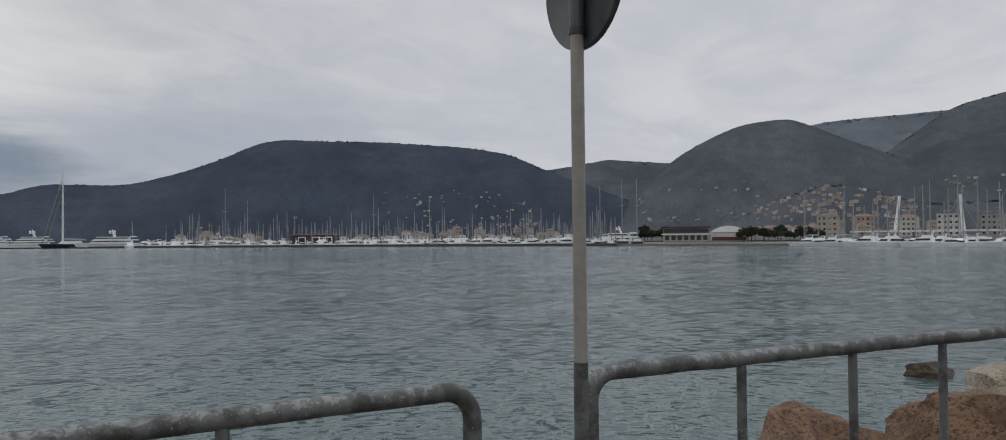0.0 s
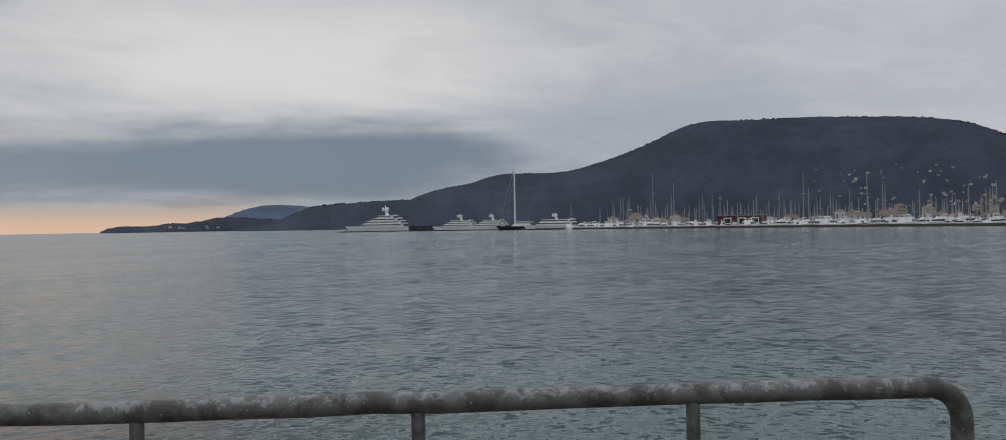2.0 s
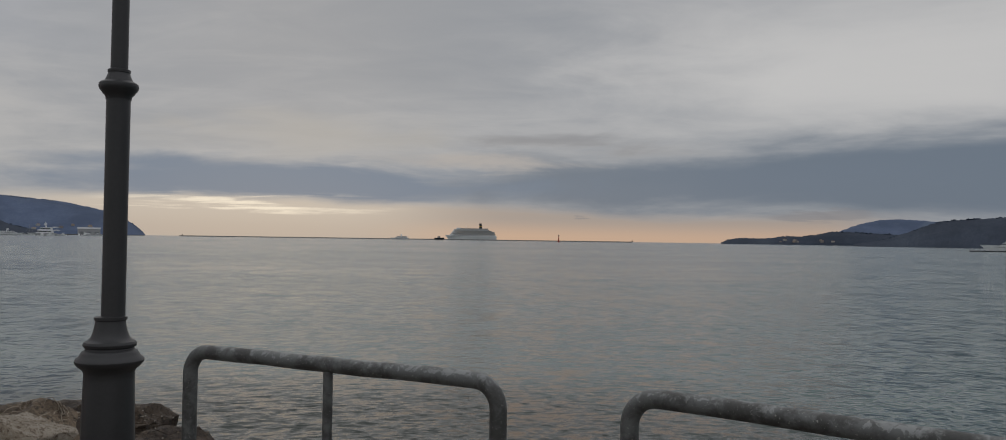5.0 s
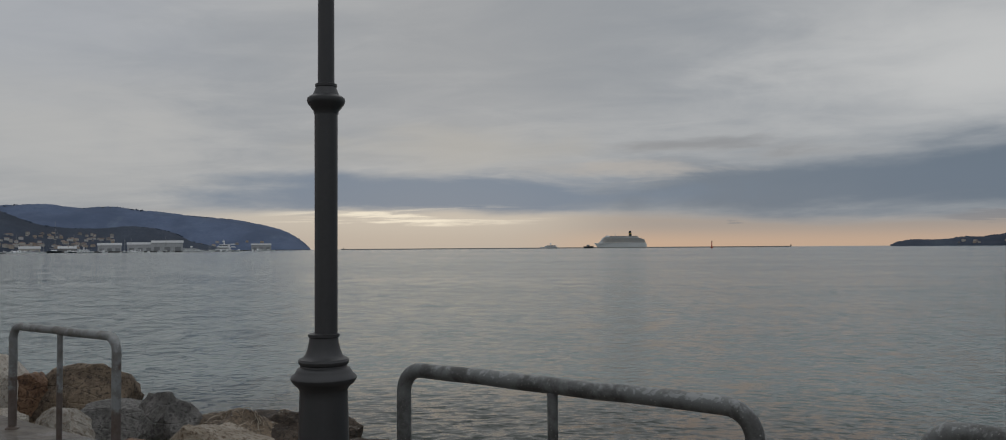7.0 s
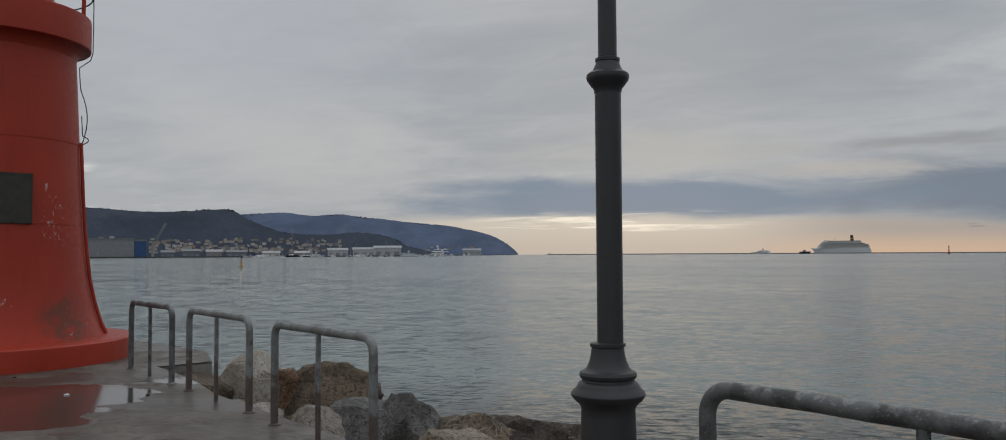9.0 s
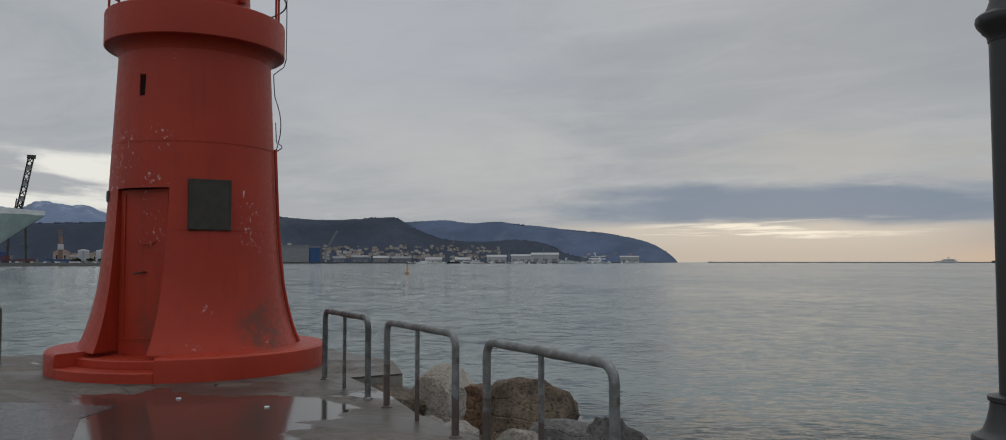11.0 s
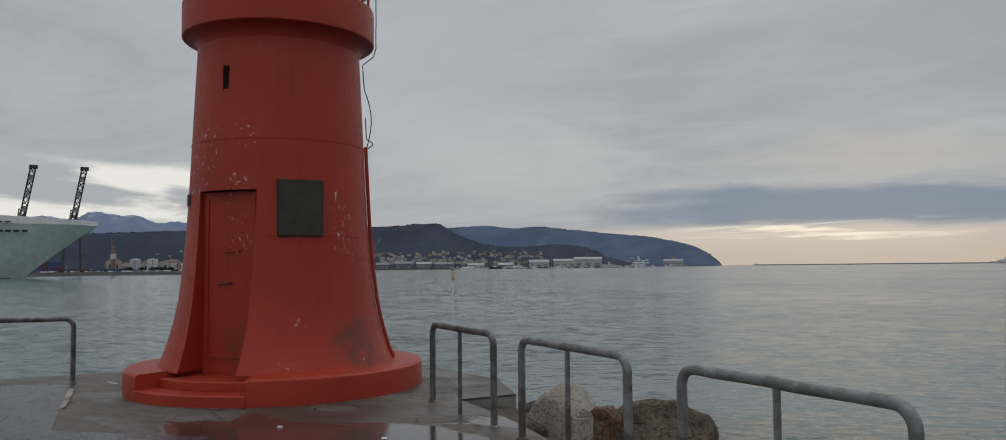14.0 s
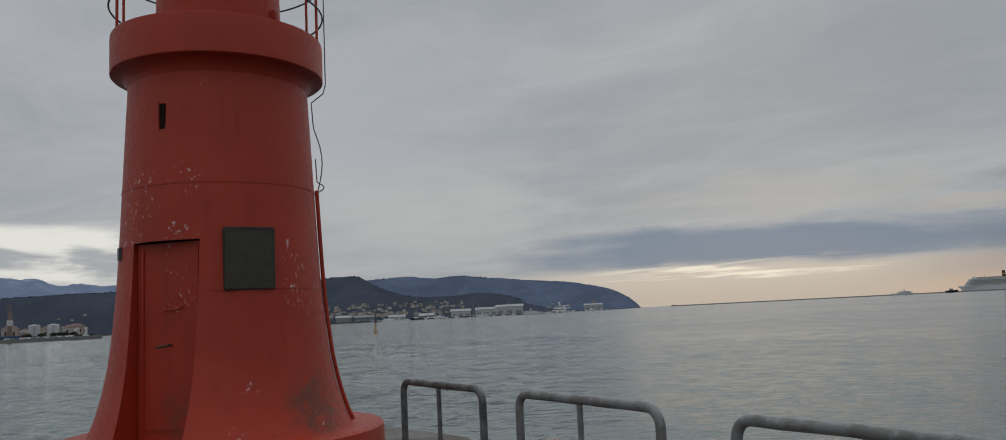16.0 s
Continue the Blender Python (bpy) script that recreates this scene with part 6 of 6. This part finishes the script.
superyacht(at(-5.6, 2450, turn=180), "small far passenger boat off the breakwater", 52, 16, decks=2)
tug = thing("dark_tug", at(-2.9, 2550), "far dark workboat beside the cruise ship", "workboat")
part("hull", hull_mesh(30, 9, 6, 0.1, 1), NAVY, tug)
part("wheelhouse", taper_box(bmesh.new(), -6, 4, 3, 6, 11, 1, 0.5, 0.5), PLASTERS[4], tug)


def beacon(m, label, h, r, mat):
    ob = thing("sea_beacon", m, label, "beacon")
    part("float", lathe(bmesh.new(), [(r * 1.5, -0.6), (r * 1.7, 0.2), (r * 1.6, h * 0.16), (r * 0.9, h * 0.2)], 16), mat, ob, smooth=40)
    part("tower", lathe(bmesh.new(), [(r * 0.85, h * 0.19), (r * 0.45, h * 0.75), (r * 0.5, h * 0.78)], 12), mat, ob, smooth=40)
    part("top_mark", lathe(bmesh.new(), [(r * 0.6, h * 0.78), (r * 0.8, h * 0.86), (r * 0.3, h * 0.93), (r * 0.12, h)], 12), NAVY, ob, smooth=40)
    return ob


beacon(at(5.36, 1500), "slender dark red sea beacon standing off the breakwater", 14.0, 1.2, BUOYRED)
beacon(at(-40.6, 222), "small pale orange harbour buoy with a dark top mark", 3.2, 0.36, BUOYPALE)
beacon(at(10.4, 2590, SEA + 3), "small dark marker at the end of the breakwater", 6.0, 1.6, NAVY)
beacon(at(-19.7, 2590, SEA + 3), "small dark marker on the breakwater head", 4.5, 1.4, NAVY)

# ---- woods on the hillsides ----
OCTA = np.array([(1, 0, 0), (0, 1, 0), (-1, 0, 0), (0, -1, 0), (0, 0, 1), (0, 0, -0.8), (0.6, 0.6, 0.55), (-0.6, 0.6, 0.55), (-0.6, -0.6, 0.55), (0.6, -0.6, 0.55)])
OCTF = [(0, 6, 9), (6, 4, 9), (1, 7, 6), (7, 4, 6), (2, 8, 7), (8, 4, 7), (3, 9, 8), (9, 4, 8), (0, 1, 6), (1, 2, 7), (2, 3, 8), (3, 0, 9), (1, 0, 5), (2, 1, 5), (3, 2, 5), (0, 3, 5)]


def woodland(name, label, h, count, crest_count, az0, az1, mat, size, seed):
    rs = np.random.RandomState(seed)
    verts, faces = [], []
    for k in range(count + crest_count):
        az = az0 + (az1 - az0) * rs.rand()
        if k < count:
            d = h["shore"] + (h["crest"] - h["shore"]) * (0.05 + 0.95 * rs.rand())
        else:
            d = h["crest"] * (0.985 + 0.018 * rs.rand())
        z = hill_height(h, az, d) - size * 0.15
        if k >= count and noise.noise(Vector((az * 1.3, seed, 0))) + 0.5 * noise.noise(Vector((az * 5, seed, 3))) < 0.0:
            continue
        if z < 4:
            continue
        p = polar(az, d)
        r = size * (0.35 + 0.6 * rs.rand())
        jit = OCTA * (1 + 0.25 * rs.randn(len(OCTA), 1)) * (r, r, r * 0.6)
        base = len(verts)
        verts.extend((p.x + a, p.y + b, z + c) for a, b, c in jit)
        faces.extend(tuple(base + i for i in f) for f in OCTF)
    me = bpy.data.meshes.new(name)
    me.from_pydata(verts, [], faces)
    me.materials.append(mat)
    tagged(new(name, me), label, "woods", kind="stuff")


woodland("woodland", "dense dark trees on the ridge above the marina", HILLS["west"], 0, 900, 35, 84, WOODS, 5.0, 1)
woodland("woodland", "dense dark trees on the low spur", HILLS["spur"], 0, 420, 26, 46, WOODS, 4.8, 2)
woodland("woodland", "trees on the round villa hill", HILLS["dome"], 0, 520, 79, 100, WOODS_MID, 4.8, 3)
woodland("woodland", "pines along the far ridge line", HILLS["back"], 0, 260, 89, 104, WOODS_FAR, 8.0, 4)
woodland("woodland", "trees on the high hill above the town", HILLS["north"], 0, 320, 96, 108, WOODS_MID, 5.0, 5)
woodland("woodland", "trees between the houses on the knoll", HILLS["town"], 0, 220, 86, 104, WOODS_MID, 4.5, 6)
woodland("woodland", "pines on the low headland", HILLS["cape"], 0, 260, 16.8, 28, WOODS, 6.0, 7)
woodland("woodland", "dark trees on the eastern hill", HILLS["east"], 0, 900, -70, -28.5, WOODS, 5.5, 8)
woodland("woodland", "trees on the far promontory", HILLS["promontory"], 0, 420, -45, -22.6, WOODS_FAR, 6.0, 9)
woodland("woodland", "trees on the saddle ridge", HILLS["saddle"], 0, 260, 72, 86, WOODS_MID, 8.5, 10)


# ---- promenade trees ----
def tree(m, label, h, spread, seed, palm=False):
    rs = random.Random(seed)
    ob = thing("tree", m, label, "tree", "promenade trees")
    bm = tube(bmesh.new(), [(0, 0, -0.3), (0.1, 0, h * 0.3), (0, 0.1, h * 0.6)], [h * 0.035, h * 0.028, h * 0.015], 7)
    for k in range(5):
        a = k * 1.26 + rs.random()
        tube(bm, [(0.05, 0, h * 0.4), (math.cos(a) * spread * 0.5, math.sin(a) * spread * 0.5, h * (0.62 + 0.1 * rs.random()))], [h * 0.014, h * 0.006], 5)
    part("trunk", bm, BARK, ob)
    bm = bmesh.new()
    for k in range(110):
        a, rr, zz = rs.uniform(0, 6.28), spread * rs.random() ** 0.6, rs.uniform(-1, 1)
        rr *= math.sqrt(max(0.05, 1 - zz * zz))
        c = Vector((math.cos(a) * rr, math.sin(a) * rr, h * 0.7 + zz * h * 0.28))
        r = rs.uniform(0.25, 0.6) * spread * 0.42
        vs = [bm.verts.new(c + Vector(tuple(o)) * r * rs.uniform(0.7, 1.2)) for o in OCTA]
        for f in OCTF:
            bm.faces.new([vs[i] for i in f])
    part("crown", bm, LEAF, ob)
    return ob


t0 = tree(at(87.9, 300, SEA + 1.2), "rounded dark green promenade tree", 5.0, 2.0, 1)
t1 = tree(at(89.0, 310, SEA + 1.2), "low broad dark green promenade tree", 3.6, 2.3, 2)
rng = random.Random(5)
for k in range(20):
    az = 86.8 + 5.4 * (k + rng.random()) / 20
    s = rng.uniform(0.6, 1.15)
    copy_thing(rng.choice((t0, t1)), at(az, rng.uniform(292, 330), SEA + 1.2, rng.uniform(0, 360))).scale = (s, s, s)
for k in range(12):
    az = rng.choice((rng.uniform(48, 78), rng.uniform(80, 83)))
    s = rng.uniform(0.8, 1.4)
    copy_thing(rng.choice((t0, t1)), at(az, waterline(az) + 100, SEA + 1.2)).scale = (s, s, s)
for k in range(9):
    az = -61 + 3 * rng.random()
    copy_thing(t1, at(az, 660, SEA + 2.2)).scale = (1.2, 1.2, 0.9)

# ---- things on the pavement ----
bm = bmesh.new()
prism(bm, [(-17.35, 8.15), (-16.75, 8.5), (-16.3, 8.17), (-14.9, 7.35), (-13.45, 6.58), (-12.2, 7.1), (-11.7, 7.35), (-11.3, 6.7), (-9.6, 5.6), (-7.0, 4.2), (-6.6, 1.5), (-9, -3), (-20.5, -3), (-19.8, 3.2)], 0.001, 0.006)
bmesh.ops.recalc_face_normals(bm, faces=bm.faces[:])
tagged(part("road", bm, ASPHALT), "damp dark asphalt surface ending at the lighthouse apron", "road", kind="structure")

bm = bmesh.new()
d = Vector((2.75, -1.53, 0)).normalized()
for k in range(5):
    a = Vector((-16.28, 8.16, 0)) + d * (0.36 * k)
    w = Vector((-d.y, d.x, 0)) * (0.03 + 0.01 * (k % 2))
    prism(bm, [((a - w).x, (a - w).y), ((a + d * 0.34 - w).x, (a + d * 0.34 - w).y), ((a + d * 0.34 + w).x, (a + d * 0.34 + w).y), ((a + w).x, (a + w).y)], 0.0, 0.022 + 0.004 * (k % 3))
bmesh.ops.recalc_face_normals(bm, faces=bm.faces[:])
tagged(part("kerb", bm, ROCK_PALE), "worn pale kerb edge of the lighthouse apron", "kerb", kind="structure")
box_litter = [((-11.55, 8.05), 0.034), ((-10.2, 8.25), 0.035), ((-9.3, 8.6), 0.03), ((-12.1, 9.0), 0.03)]
for (x, y), r in box_litter:
    bm = bmesh.new()
    bmesh.ops.create_icosphere(bm, subdivisions=1, radius=r)
    for v in bm.verts:
        v.co.z = max(-r * 0.2, v.co.z * 0.35)
    ob = part("litter", bm, WHITE if r > 0.032 else BLACK)
    ob.matrix_world = pose(x, y, r * 0.2 + 0.001, 0, 0, 40 * x)
    tagged(ob, "small crumpled scrap lying on the wet pavement", "litter", "litter on the pavement")
